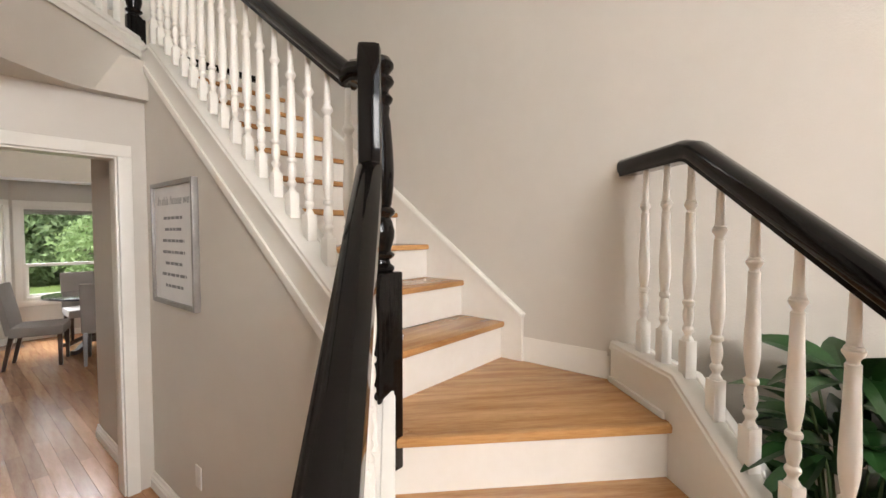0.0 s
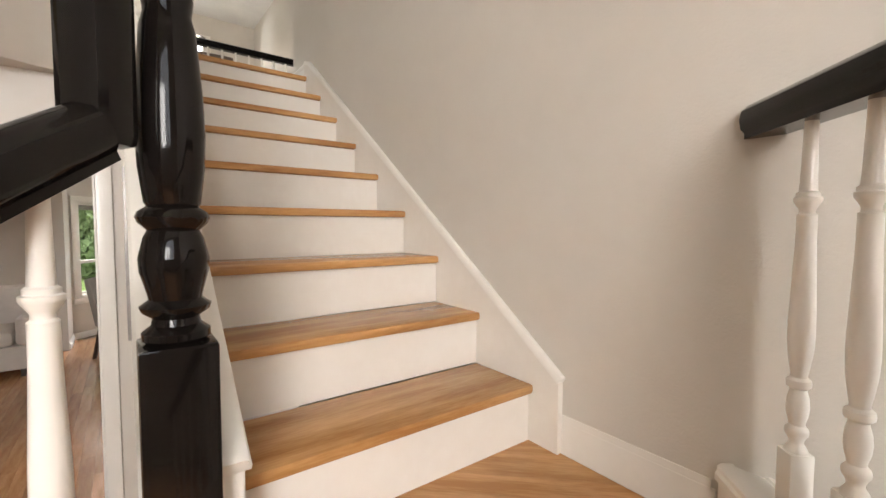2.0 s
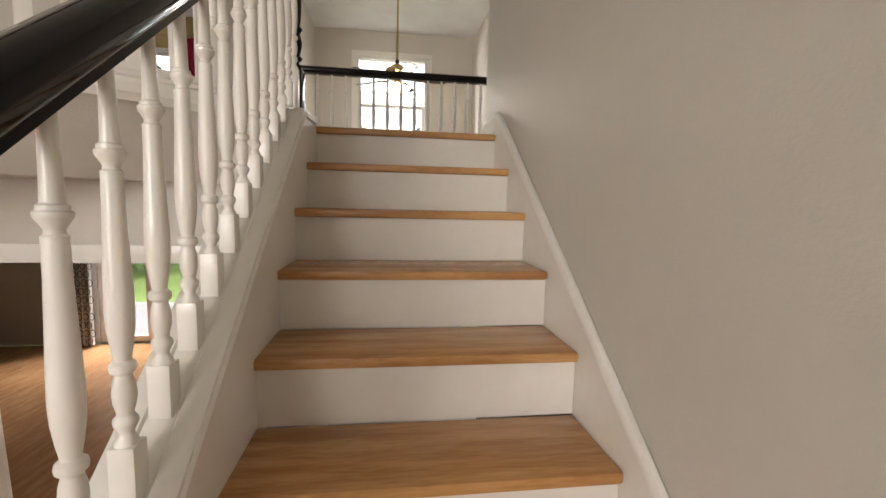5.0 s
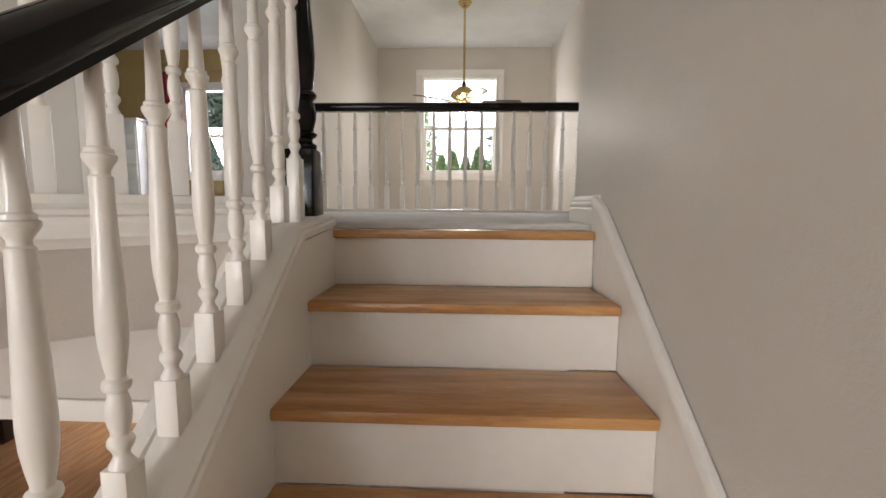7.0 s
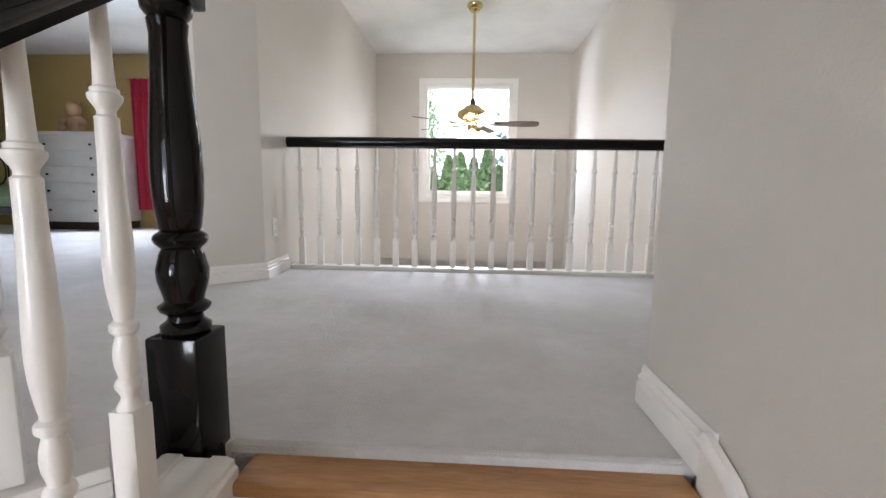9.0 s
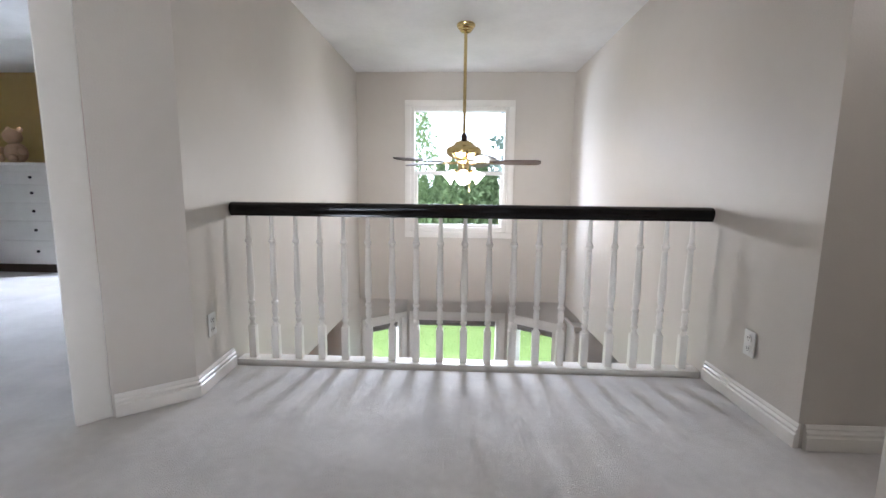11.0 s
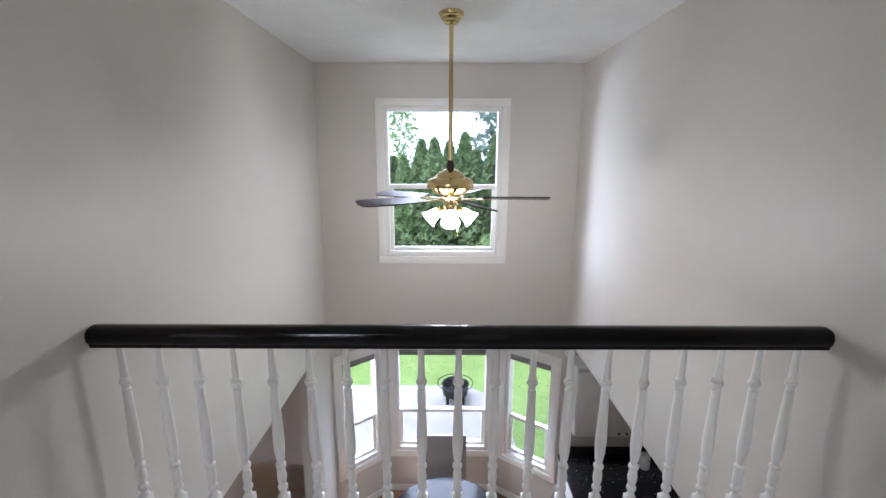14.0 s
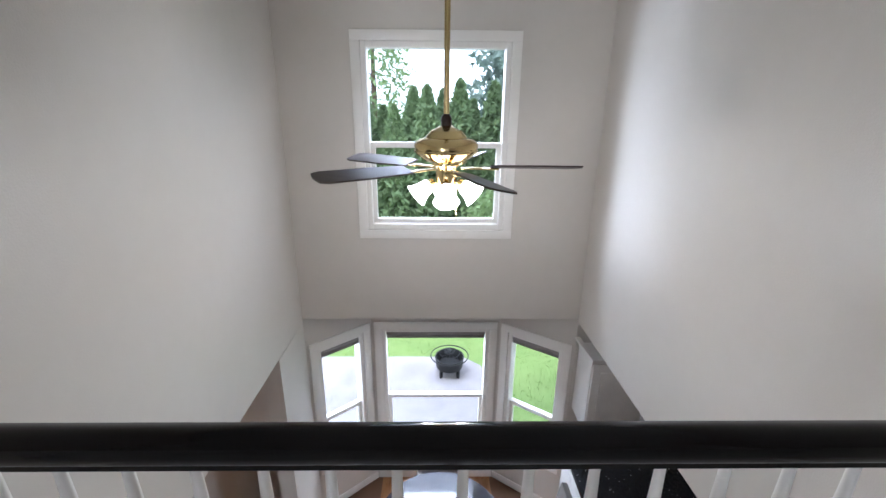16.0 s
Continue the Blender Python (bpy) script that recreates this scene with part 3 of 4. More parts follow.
RAIL = [(1.12 * a, 1.15 * b) for a, b in [(-0.024, 0.0), (0.024, 0.0), (0.024, 0.010), (0.031, 0.018), (0.034, 0.034), (0.031, 0.050), (0.020, 0.060), (0.0, 0.064), (-0.020, 0.060), (-0.031, 0.050), (-0.034, 0.034), (-0.031, 0.018), (-0.024, 0.010)]]


def newel_bm(foot, top, cap=0.16, block=True):
    """Square foot, rings and ball, vase, and a square block on top; foot and top are heights from its base."""
    own = box(-0.050, 0.050, -0.050, 0.050, 0, foot, 0.006)
    h0, h1 = foot, top - cap
    p = [(0.038, h0), (0.044, h0 + 0.006), (0.044, h0 + 0.016), (0.032, h0 + 0.026), (0.030, h0 + 0.036), (0.043, h0 + 0.046), (0.046, h0 + 0.054), (0.034, h0 + 0.064),
         (0.036, h0 + 0.075), (0.044, h0 + 0.105), (0.045, h0 + 0.125), (0.038, h0 + 0.155), (0.033, h0 + 0.165), (0.044, h0 + 0.176), (0.047, h0 + 0.184), (0.044, h0 + 0.192), (0.033, h0 + 0.200)]
    v0 = h0 + 0.205
    p += [(0.036, v0), (0.042, v0 + 0.05), (0.044, v0 + 0.10), (0.042, v0 + 0.16), (0.035, v0 + 0.25), (0.030, h1 - 0.06), (0.033, h1 - 0.035), (0.030, h1 - 0.030), (0.040, h1 - 0.018), (0.042, h1 - 0.008), (0.036, h1)]
    lathe([(r * 1.02, z) for r, z in p], 24, own)
    if not block:
        q = [(0.036, 0.0), (0.030, 0.008), (0.031, 0.020), (0.043, 0.032), (0.047, 0.042), (0.043, 0.052), (0.030, 0.060), (0.034, 0.068), (0.045, 0.082), (0.046, 0.094), (0.036, 0.110), (0.018, 0.118)]
        return lathe([(r, h1 + z * cap / 0.12) for r, z in q], 24, own)
    box(-0.046, 0.046, -0.046, 0.046, h1, top - 0.02, 0.004, own)
    box(-0.050, 0.050, -0.050, 0.050, top - 0.019, top, 0.008, own)
    return own


XB = -0.946
bal = thing("stair_balustrade", pose(XB, 1.0, nose(1.0) + LS), "white turned balusters under a black handrail along the long flight", "balustrade")
BI = bal.matrix_basis.inverted()
RC = 0.985
part("handrail", local(sweep(RAIL, [(XB, 0.02, 2.075), (XB, 0.07, 2.073), (XB, 0.105, 2.08), (XB, 0.15, nose(0.15) + RC - 0.08), (XB, 0.17, nose(0.17) + RC - 0.08), (XB, 1.2, nose(1.2) + RC - 0.08), (XB, 2.19, nose(2.19) + RC - 0.09)]), BI), BLACK, bal, "glossy black handrail")
n1 = part("newel", newel_bm(0.62, 1.275, 0.12, False), BLACK, bal, "black turned newel post on the landing")
n1.matrix_basis = BI @ pose(-0.970, -0.03, 0.85, 0, 0, 0)
n2 = part("newel", newel_bm(0.33, 1.10), BLACK, bal, "black turned newel post at the top")
n2.matrix_basis = BI @ pose(-0.992, 2.236, 2.60)
hb = RC - 0.08 - LS - 0.028
first = None
for k in range(17):
    y = 0.15 + 0.1177 * k
    mm = BI @ pose(XB, y, nose(y) + LS + 0.028)
    if k == 16:
        gap = nose(y) + LS - 2.660
        last = part("baluster", baluster_bm(hb + gap, 0.10 + gap), WHITE, bal)
        last.matrix_basis = BI @ pose(XB, y, 2.688)
    elif first is None:
        first = part("baluster", baluster_bm(hb, 0.10), WHITE, bal)
        first.matrix_basis = mm
    else:
        again("baluster", first, bal, mm)

# gallery balustrade
YR = 4.375
gal = thing("gallery_balustrade", pose(-0.41, YR, ZU), "black handrail on white turned balusters across the gallery edge", "balustrade")
part("handrail", sweep([(a * 1.05, b) for a, b in RAIL], [(-1.272, 0, 0.828), (1.282, 0, 0.828)]), BLACK, gal, "glossy black handrail")
part("base_rail", box(-1.27, 1.28, -0.045, 0.045, -0.075, 0.022, 0.006), WHITE, gal, "white base rail")
part("fascia", box(-1.27, 1.28, 0.046, 0.066, -0.35, 0.012, 0.003), WHITE, gal)
first = None
for k in range(19):
    mm = pose(-1.19 + 0.1325 * k, 0, 0.02)
    if first is None:
        first = part("baluster", baluster_bm(0.812, 0.19), WHITE, gal)
        first.matrix_basis = mm
    else:
        again("baluster", first, gal, mm)

# short flight, wall side
wl = thing("stair_balustrade", LOW @ pose(-0.05, 0, ZL), "white turned balusters under a black handrail beside the landing", "balustrade")
WI = pose(0, 0, -ZL)
part("handrail", sweep(RAIL, [(0, -0.40, 0.876), (0, -0.012, 0.876), (0, 0.012, 0.870), (0, 1.12, 0.876 - 1.12 * RISE / GL)]), BLACK, wl, "black handrail that turns downhill")
hb = 0.876 - 0.14 - 0.025
first = None
for k in range(11):
    y = -0.245 + 0.129 * k
    mm = pose(0, y, 0.14 + 0.025 - max(0, y) * RISE / GL)
    if first is None:
        first = part("baluster", baluster_bm(hb, 0.125), WHITE, wl)
        first.matrix_basis = mm
    else:
        again("baluster", first, wl, mm)

# short flight, room side
rl = thing("stair_balustrade", LOW @ pose(WID + 0.10, 0, ZL), "black handrail with a gooseneck rising to the landing newel", "balustrade")
part("handrail", sweep(RAIL, [(0, 0.09, 0.775), (0, 1.2, 0.775 - 1.11 * 0.60)]), BLACK, rl, "glossy black sloping handrail")
neck = box(-0.033, 0.033, 0.062, 0.125, 0.79, 1.165, 0.016)
box(-0.033, 0.033, 0.02, 0.08, 1.07, 1.13, 0.010, neck)
part("gooseneck", neck, BLACK, rl, "black upright gooseneck")
n3 = part("newel", newel_bm(0.25, 1.12), BLACK, rl, "black turned starting newel")
n3.matrix_basis = pose(0, 1.22, -ZL)
first = None
for k in range(7):
    y = 0.17 + 0.128 * k
    mm = pose(0, y, 0.14 + 0.025 - y * RISE / GL)
    if first is None:
        first = part("baluster", baluster_bm(0.69, 0.125), WHITE, rl)
        first.matrix_basis = mm
    else:
        again("baluster", first, rl, mm)

# balcony balustrade beside the bedroom
P0, P1 = Vector((-1.03, 2.095, ZU)), Vector((-2.20, 1.007, ZU))
ang = math.degrees(math.atan2(P1.y - P0.y, P1.x - P0.x))
bc = thing("balcony_balustrade", Matrix.Translation(P0) @ pose(0, 0, 0, 0, 0, ang), "white turned balusters on a moulded base along the balcony edge", "balustrade")
part("handrail", sweep(RAIL, [(0.03, 0, 0.91), (1.6, 0, 0.91)]), BLACK, bc, "glossy black handrail")
part("base_rail", box(0.01, 1.6, -0.045, 0.045, -0.015, 0.085, 0.006), WHITE, bc, "white base rail")
part("fascia_moulding", sweep([(-0.046, -0.045), (-0.052, -0.045), (-0.058, -0.028), (-0.066, -0.020), (-0.066, -0.004), (-0.058, 0.010), (-0.058, 0.030), (-0.068, 0.036), (-0.068, 0.048), (-0.052, 0.062), (-0.046, 0.062)],
                              [(0.01, 0, 0), (1.6, 0, 0)]), WHITE, bc, "white stepped moulding")
first = None
for k in range(11):
    mm = pose(0.13 + 0.137 * k, 0.0, 0.085)
    if first is None:
        first = part("baluster", baluster_bm(0.825, 0.20), WHITE, bc)
        first.matrix_basis = mm
    else:
        again("baluster", first, bc, mm)

# ---- gallery things ----
fan = thing("ceiling_fan", pose(-0.418, 5.75, ZC), "polished brass ceiling fan with dark blades and lit glass shades", "ceiling fan")
part("canopy", lathe([(0.072, -0.001), (0.076, -0.010), (0.073, -0.020), (0.064, -0.024), (0.063, -0.034), (0.056, -0.042), (0.050, -0.044), (0.049, -0.054), (0.036, -0.064), (0.016, -0.070)][::-1], 24), BRASS, fan)
part("downrod", lathe([(0.013, -0.90), (0.013, -0.06)], 14), BRASS, fan)
part("rod_collar", lathe([(0.024, -0.915), (0.026, -0.88), (0.014, -0.86)], 14), DARKWOOD, fan)
part("motor_housing", lathe([(0.05, -1.078), (0.095, -1.072), (0.118, -1.055), (0.142, -1.036), (0.150, -1.030), (0.151, -1.022), (0.147, -1.018), (0.150, -1.000), (0.143, -0.985), (0.122, -0.970), (0.098, -0.964), (0.094, -0.956), (0.080, -0.945), (0.074, -0.934), (0.045, -0.922), (0.02, -0.91)], 32), BRASS, fan)
part("switch_housing", lathe([(0.03, -1.185), (0.042, -1.18), (0.048, -1.16), (0.048, -1.11), (0.065, -1.09), (0.065, -1.075)], 24), BRASS, fan)
part("pull_chain", tube([(0.05, 0.0, -1.15), (0.052, 0.0, -1.36)], 0.002, segs=5), BRASS, fan)
for k in range(5):
    a = -1 + 72 * k
    M = pose(0, 0, -1.105, 0, 0, a)
    arm = box(0.07, 0.20, -0.014, 0.014, -0.006, 0.004, 0.003)
    box(0.17, 0.25, -0.035, 0.035, -0.004, 0.004, 0.003, arm)
    arm.transform(M)
    iron = part("blade_arm", arm, BRASS, fan)
    own = bmesh.new()
    outline = [(0.21, -0.05), (0.40, -0.062), (0.60, -0.064), (0.635, -0.05), (0.645, 0.0), (0.635, 0.05), (0.60, 0.064), (0.40, 0.062), (0.21, 0.05)]
    own = prism([(x, y, 0) for x, y in outline], (0, 0, 1), 0.007)
    own.transform(M @ pose(0, 0, 0.004, -12, 0, 0))
    part("blade", own, BLADE, fan)
for k in range(4):
    a = radians(90 * k)
    M = pose(0.055 * math.cos(a), 0.055 * math.sin(a), -1.165, 0, 0, 90 * k) @ pose(0, 0, 0, 0, -50, 0)
    own = lathe([(0.012, 0.0), (0.020, -0.012), (0.024, -0.03)][::-1], 12)
    own.transform(M)
    hold = part("lamp_holder", own, BRASS, fan)
    own = bmesh.new()
    prof = [(0.022, -0.024), (0.031, -0.036), (0.036, -0.055), (0.041, -0.080), (0.053, -0.108), (0.060, -0.116)]
    rings = [[own.verts.new((r * math.cos(2 * math.pi * j / 20), r * math.sin(2 * math.pi * j / 20), z)) for j in range(20)] for r, z in prof]
    for lo, hi in zip(rings, rings[1:]):
        for j in range(20):
            own.faces.new((lo[j], lo[(j + 1) % 20], hi[(j + 1) % 20], hi[j]))
    own.transform(M)
    part("shade", own, SHADE, fan, "frosted bell shade, lit")


def outlet(m):
    o = thing("wall_outlet", m, "white double power outlet on the gallery wall", "outlet", "wall outlets")
    part("plate", box(-0.036, 0.036, -0.006, 0, -0.058, 0.058, 0.003), PLASTIC, o)
    for z in (-0.024, 0.024):
        s = part("socket", lathe([(0.016, -0.0085), (0.016, -0.005)], 16, m=pose(0, 0, z, 90, 0, 0) @ pose(0, 0, 0.0145)), PLASTIC, o)
        b = box(-0.007, -0.004, -0.0105, -0.008, z - 0.002, z + 0.008)
        box(0.004, 0.007, -0.0105, -0.008, z - 0.002, z + 0.008, bm=b), box(-0.002, 0.002, -0.0105, -0.008, z - 0.011, z - 0.007, bm=b)
        part("slots", b, SLOT, s)


outlet(pose(0.872, 3.98, 2.99, 0, 0, -90.6))
outlet(pose(-1.666, 4.09, 2.98, 0, 0, 94))
# unseen fixture added above the entry fill lamp
cl = thing("ceiling_light", pose(-1.7, -1.6, ZC), "round brass base of an added, unseen entry ceiling light", "ceiling light")
part("base", lathe([(0.15, -0.03), (0.15, -0.001)], 24), BRASS, cl)

# ---- picture below the stairs ----
pic = thing("framed_print", pose(-1.0, 1.575, 1.19, 0, 0, -90), "framed print of household sayings in a silver frame", "picture")
f = box(-0.31, -0.285, -0.032, 0, 0, 0.675, 0.004)
box(0.285, 0.31, -0.032, 0, 0, 0.675, 0.004, f), box(-0.285, 0.285, -0.032, 0, 0, 0.025, 0.004, f), box(-0.285, 0.285, -0.032, 0, 0.65, 0.675, 0.004, f)
part("frame", f, SILVER, pic, "distressed silver frame")
part("print", box(-0.285, 0.285, -0.016, -0.002, 0.025, 0.65), PAPER, pic, "white printed sheet")
txt = bpy.data.curves.new("words", "FONT")
txt.body, txt.size, txt.align_x, txt.shear = "In this house we", 0.07, "CENTER", 0.3
to = new("heading", txt)
to.parent = pic
to.matrix_basis = pose(0, -0.0175, 0.55, 90, 0, 0)
to.data.materials.append(INK)
rnd = random.Random(3)
for k in range(7):
    z = 0.47 - k * 0.062
    x, b = -rnd.uniform(0.12, 0.2), bmesh.new()
    end = -x
    while x < end:
        wd = rnd.uniform(0.025, 0.07)
        box(x, min(end, x + wd), -0.0172, -0.0162, z, z + 0.016, bm=b)
        x += wd + 0.012
    part("text_line", b, INK, pic)
pl = thing("wall_outlet", pose(-1.0, 1.34, 0.32, 0, 0, -90), "white outlet plate on the wall below the stairs", "outlet", "wall outlets")
part("plate", box(-0.036, 0.036, -0.006, 0, -0.058, 0.058, 0.003), PLASTIC, pl)

# ---- plant beside the short flight ----
plant = thing("house_plant", pose(-0.25, -1.15, 0), "bushy dark green houseplant in a basket beside the stairs", "plant")
part("stand", box(-0.14, 0.14, -0.14, 0.14, 0, 0.42, 0.01), DARKWOOD, plant)
part("pot", lathe([(0.12, 0.42), (0.15, 0.46), (0.17, 0.66), (0.165, 0.70), (0.15, 0.70), (0.14, 0.66)], 24), POT, plant)


def leaf_bm(length, width):
    own = bmesh.new()
    rows = []
    for i in range(7):
        s = i / 6
        half = width * math.sin(math.pi * min(1, s * 0.93 + 0.05)) ** 0.8 * 0.5
        z = -0.30 * length * s * s
        rows.append([own.verts.new((length * s, -half, z + half * 0.35)), own.verts.new((length * s, 0, z)), own.verts.new((length * s, half, z + half * 0.35))])
    for a, b in zip(rows, rows[1:]):
        for j in range(2):
            own.faces.new((a[j], a[j + 1], b[j + 1], b[j]))
    return own


rnd = random.Random(7)
protos = []
for k in range(95):
    a, up = rnd.uniform(0, 2 * math.pi), rnd.uniform(0.05, 0.62)
    rad = rnd.uniform(0.02, 0.16) * (1.2 - up)
    tilt = rnd.uniform(-70, 15) + (1 - up) * 25
    mm = pose(rad * math.cos(a), rad * math.sin(a), 0.70 + up * 0.85, 0, 0, math.degrees(a)) @ pose(0, 0, 0, rnd.uniform(-25, 25), tilt, 0)
    if len(protos) < 4:
        ob = part("leaf", leaf_bm(rnd.uniform(0.17, 0.25), rnd.uniform(0.06, 0.09)), LEAF, plant)
        ob.matrix_basis = mm
        protos.append(ob)
    else:
        again("leaf", protos[k % 4], plant, mm)
stems = bmesh.new()
for k in range(18):
    a = rnd.uniform(0, 2 * math.pi)
    h = rnd.uniform(0.3, 0.6)
    tube([(0.04 * math.cos(a), 0.04 * math.sin(a), 0.68), (0.08 * math.cos(a), 0.08 * math.sin(a), 0.68 + h * 0.6), (0.14 * math.cos(a), 0.14 * math.sin(a), 0.68 + h)], 0.004, stems, 5)
tagged(part("stem", stems, HEDGE, plant), kind="stuff")

# ---- dining corner ----
TX, TY = -0.42, 6.42
tab = thing("dining_table", pose(TX, TY, 0), "round dark polished pedestal dining table", "table")
part("tabletop", lathe([(0.50, 0.715), (0.555, 0.722), (0.565, 0.735), (0.56, 0.748), (0.54, 0.752)], 48), TABLETOP, tab)
part("pedestal", lathe([(0.10, 0.10), (0.11, 0.14), (0.07, 0.22), (0.055, 0.35), (0.09, 0.45), (0.08, 0.55), (0.05, 0.62), (0.12, 0.70), (0.20, 0.716)], 20), DARKWOOD, tab)
for k in range(4):
    a = radians(45 + 90 * k)
    c, s = math.cos(a), math.sin(a)
    part("foot", sweep([(-0.035, -0.02), (0.035, -0.02), (0.03, 0.03), (-0.03, 0.03)], [(0.06 * c, 0.06 * s, 0.16), (0.2 * c, 0.2 * s, 0.12), (0.36 * c, 0.36 * s, 0.035), (0.44 * c, 0.44 * s, 0.03)]), DARKWOOD, tab)
bowl = thing("fruit_bowl", pose(TX + 0.10, TY - 0.05, 0.752), "small white bowl of red apples on the table", "bowl")
part("bowl", lathe([(0.05, 0), (0.06, 0.004), (0.10, 0.045), (0.12, 0.07), (0.11, 0.068), (0.05, 0.02)], 24), CAB, bowl)
for k in range(6):
    a = k * 1.1
    part("apple", ball((0.05 * math.cos(a) * (k < 5), 0.05 * math.sin(a) * (k < 5), 0.075 + 0.045 * (k == 5)), 0.037), APPLE, bowl)


def dining_chair(m):
    c = thing("dining_chair", m, "grey upholstered dining chair with dark wooden legs", "chair", "chairs round the dining table")
    part("seat", box(-0.24, 0.24, -0.25, 0.24, 0.37, 0.49, 0.035), GREYFAB, c)
    own = prism([(-0.235, 0.19, 0.40), (-0.235, 0.26, 0.40), (-0.235, 0.36, 0.98), (-0.235, 0.30, 0.99), (-0.235, 0.22, 0.55)], (1, 0, 0), 0.47, bevel=0.018)
    part("backrest", own, GREYFAB, c)
    for x, y, dy in ((-0.2, -0.21, 0), (0.2, -0.21, 0), (-0.2, 0.21, 0.08), (0.2, 0.21, 0.08)):
        own = bmesh.new()
        sec = [(-0.022, -0.022), (0.022, -0.022), (0.022, 0.022), (-0.022, 0.022)]
        lo = [own.verts.new((x + a * 0.7, y + dy + b * 0.7, 0)) for a, b in sec]
        hi = [own.verts.new((x + a, y + b, 0.39)) for a, b in sec]
        own.faces.new(lo[::-1]), own.faces.new(hi)
        for j in range(4):
            own.faces.new((lo[j], lo[(j + 1) % 4], hi[(j + 1) % 4], hi[j]))
        part("leg", own, DARKWOOD, c)
    return c


chair = dining_chair(pose(TX, TY + 0.62, 0))
for m in (pose(TX - 0.62, TY - 0.42, 0, 0, 0, 72), pose(TX + 0.78, TY - 0.02, 0, 0, 0, -90), pose(TX - 0.04, TY - 0.76, 0, 0, 0, 165)):
    copy_thing(chair, m)

# ---- kitchen corner ----
cab = thing("base_cabinet", pose(0.86, 6.50, 0), "white base cabinet with a drawer below the counter", "cabinet")
part("body", box(0, 1.4, 0.02, 0.655, 0.09, 0.86), CAB, cab)
part("plinth", box(0.02, 1.4, 0.06, 0.65, 0, 0.09), DARKWOOD, cab)
for x in (0.01, 0.475, 0.94):
    d = part("door", box(x, x + 0.45, 0.0, 0.019, 0.11, 0.66, 0.004), CAB, cab)
    part("handle", ball((x + 0.40, -0.012, 0.60), 0.013), IRON, d, "black knob")
    d = part("drawer", box(x, x + 0.45, 0.0, 0.019, 0.68, 0.85, 0.004), CAB, cab)
    part("handle", ball((x + 0.225, -0.012, 0.765), 0.013), IRON, d, "black knob")
side = part("end_panel", box(-0.016, -0.001, 0.02, 0.655, 0.0, 0.86, 0.003), CAB, cab)
for y in (0.10, 0.36):
    part("panel", box(-0.024, -0.017, y, y + 0.22, 0.14, 0.80, 0.003), CAB, side)
top = thing("worktop", pose(0.83, 6.47, 0.86), "black speckled granite worktop", "worktop")
part("slab", box(0, 1.45, 0, 0.685, 0, 0.04, 0.006), GRANITE, top)
part("upstand", box(0.02, 1.45, 0.665, 0.685, 0.041, 0.14, 0.003), GRANITE, top)
rnd = random.Random(11)
own = bmesh.new()
for k in range(150):
    x, y, s = rnd.uniform(0.02, 1.4), rnd.uniform(0.02, 0.65), rnd.uniform(0.002, 0.006)
    box(x, x + s, y, y + s * rnd.uniform(0.6, 1.5), 0.0395, 0.0405, bm=own)
tagged(part("flecks", own, PLASTIC, top), kind="stuff")
up = thing("wall_cabinet", pose(0.87, 6.80, 1.37), "white wall cabinet with panelled doors", "cabinet")
part("body", box(0, 0.98, 0.02, 0.355, 0, 0.72), CAB, up)
part("cornice", sweep([(0, 0), (0.02, 0), (0.05, 0.05), (0.05, 0.06), (0, 0.06)], [(-0.001, 0.355, 0.72), (-0.001, 0.018, 0.72), (0.98, 0.018, 0.72)]), CAB, up)
for x in (0.008, 0.495):
    own = box(x, x + 0.477, 0.0, 0.019, 0.008, 0.712, 0.004)
    box(x + 0.07, x + 0.407, -0.007, 0.001, 0.08, 0.64, 0.006, own)
    d = part("door", own, CAB, up)
    part("handle", ball((x + (0.44 if x < 0.3 else 0.035), -0.013, 0.05), 0.013), IRON, d, "black knob")
jar = thing("canister", pose(1.70, 6.95, 0.90), "small white ceramic canister on the worktop", "canister")
part("jar", lathe([(0.05, 0), (0.055, 0.01), (0.055, 0.12), (0.045, 0.14)], 20), CAB, jar)
part("lid", lathe([(0.048, 0.14), (0.048, 0.155), (0.012, 0.165), (0.012, 0.18)], 20), CAB, jar)

# ---- family room ----
arm = thing("armchair", pose(-2.32, 5.95, 0), "cream slipcovered armchair with a white throw", "armchair")
part("base", box(-0.45, 0.45, -0.42, 0.45, 0.08, 0.34, 0.04), WHITEFAB, arm)
part("seat_cushion", box(-0.30, 0.30, -0.42, 0.24, 0.342, 0.50, 0.05), WHITEFAB, arm)
part("backrest", box(-0.45, 0.45, 0.22, 0.46, 0.342, 0.92, 0.08), WHITEFAB, arm)
for x in (-0.45, 0.31):
    part("armrest", box(x, x + 0.14, -0.42, 0.22, 0.342, 0.64, 0.05), WHITEFAB, arm)
    part("leg", box(x + 0.03, x + 0.08, -0.38, -0.33, 0, 0.08, 0.004), DARKWOOD, arm), part("leg", box(x + 0.03, x + 0.08, 0.36, 0.41, 0, 0.08, 0.004), DARKWOOD, arm)
cu = thing("cushion", pose(-2.36, 6.0, 0.51) @ pose(-0.08, 0.02, 0, -20, 0, 0), "black scatter cushion on the armchair", "cushion")
part("cover", box(-0.2, 0.2, 0.02, 0.13, 0, 0.38, 0.05), DARKFAB, cu)
ott = thing("ottoman", pose(-2.88, 5.23, 0), "cream upholstered ottoman on dark feet", "ottoman")
part("body", box(-0.27, 0.27, -0.26, 0.26, 0.06, 0.30, 0.03), WHITEFAB, ott)
part("cushion", box(-0.28, 0.28, -0.27, 0.27, 0.30, 0.42, 0.04), WHITEFAB, ott)
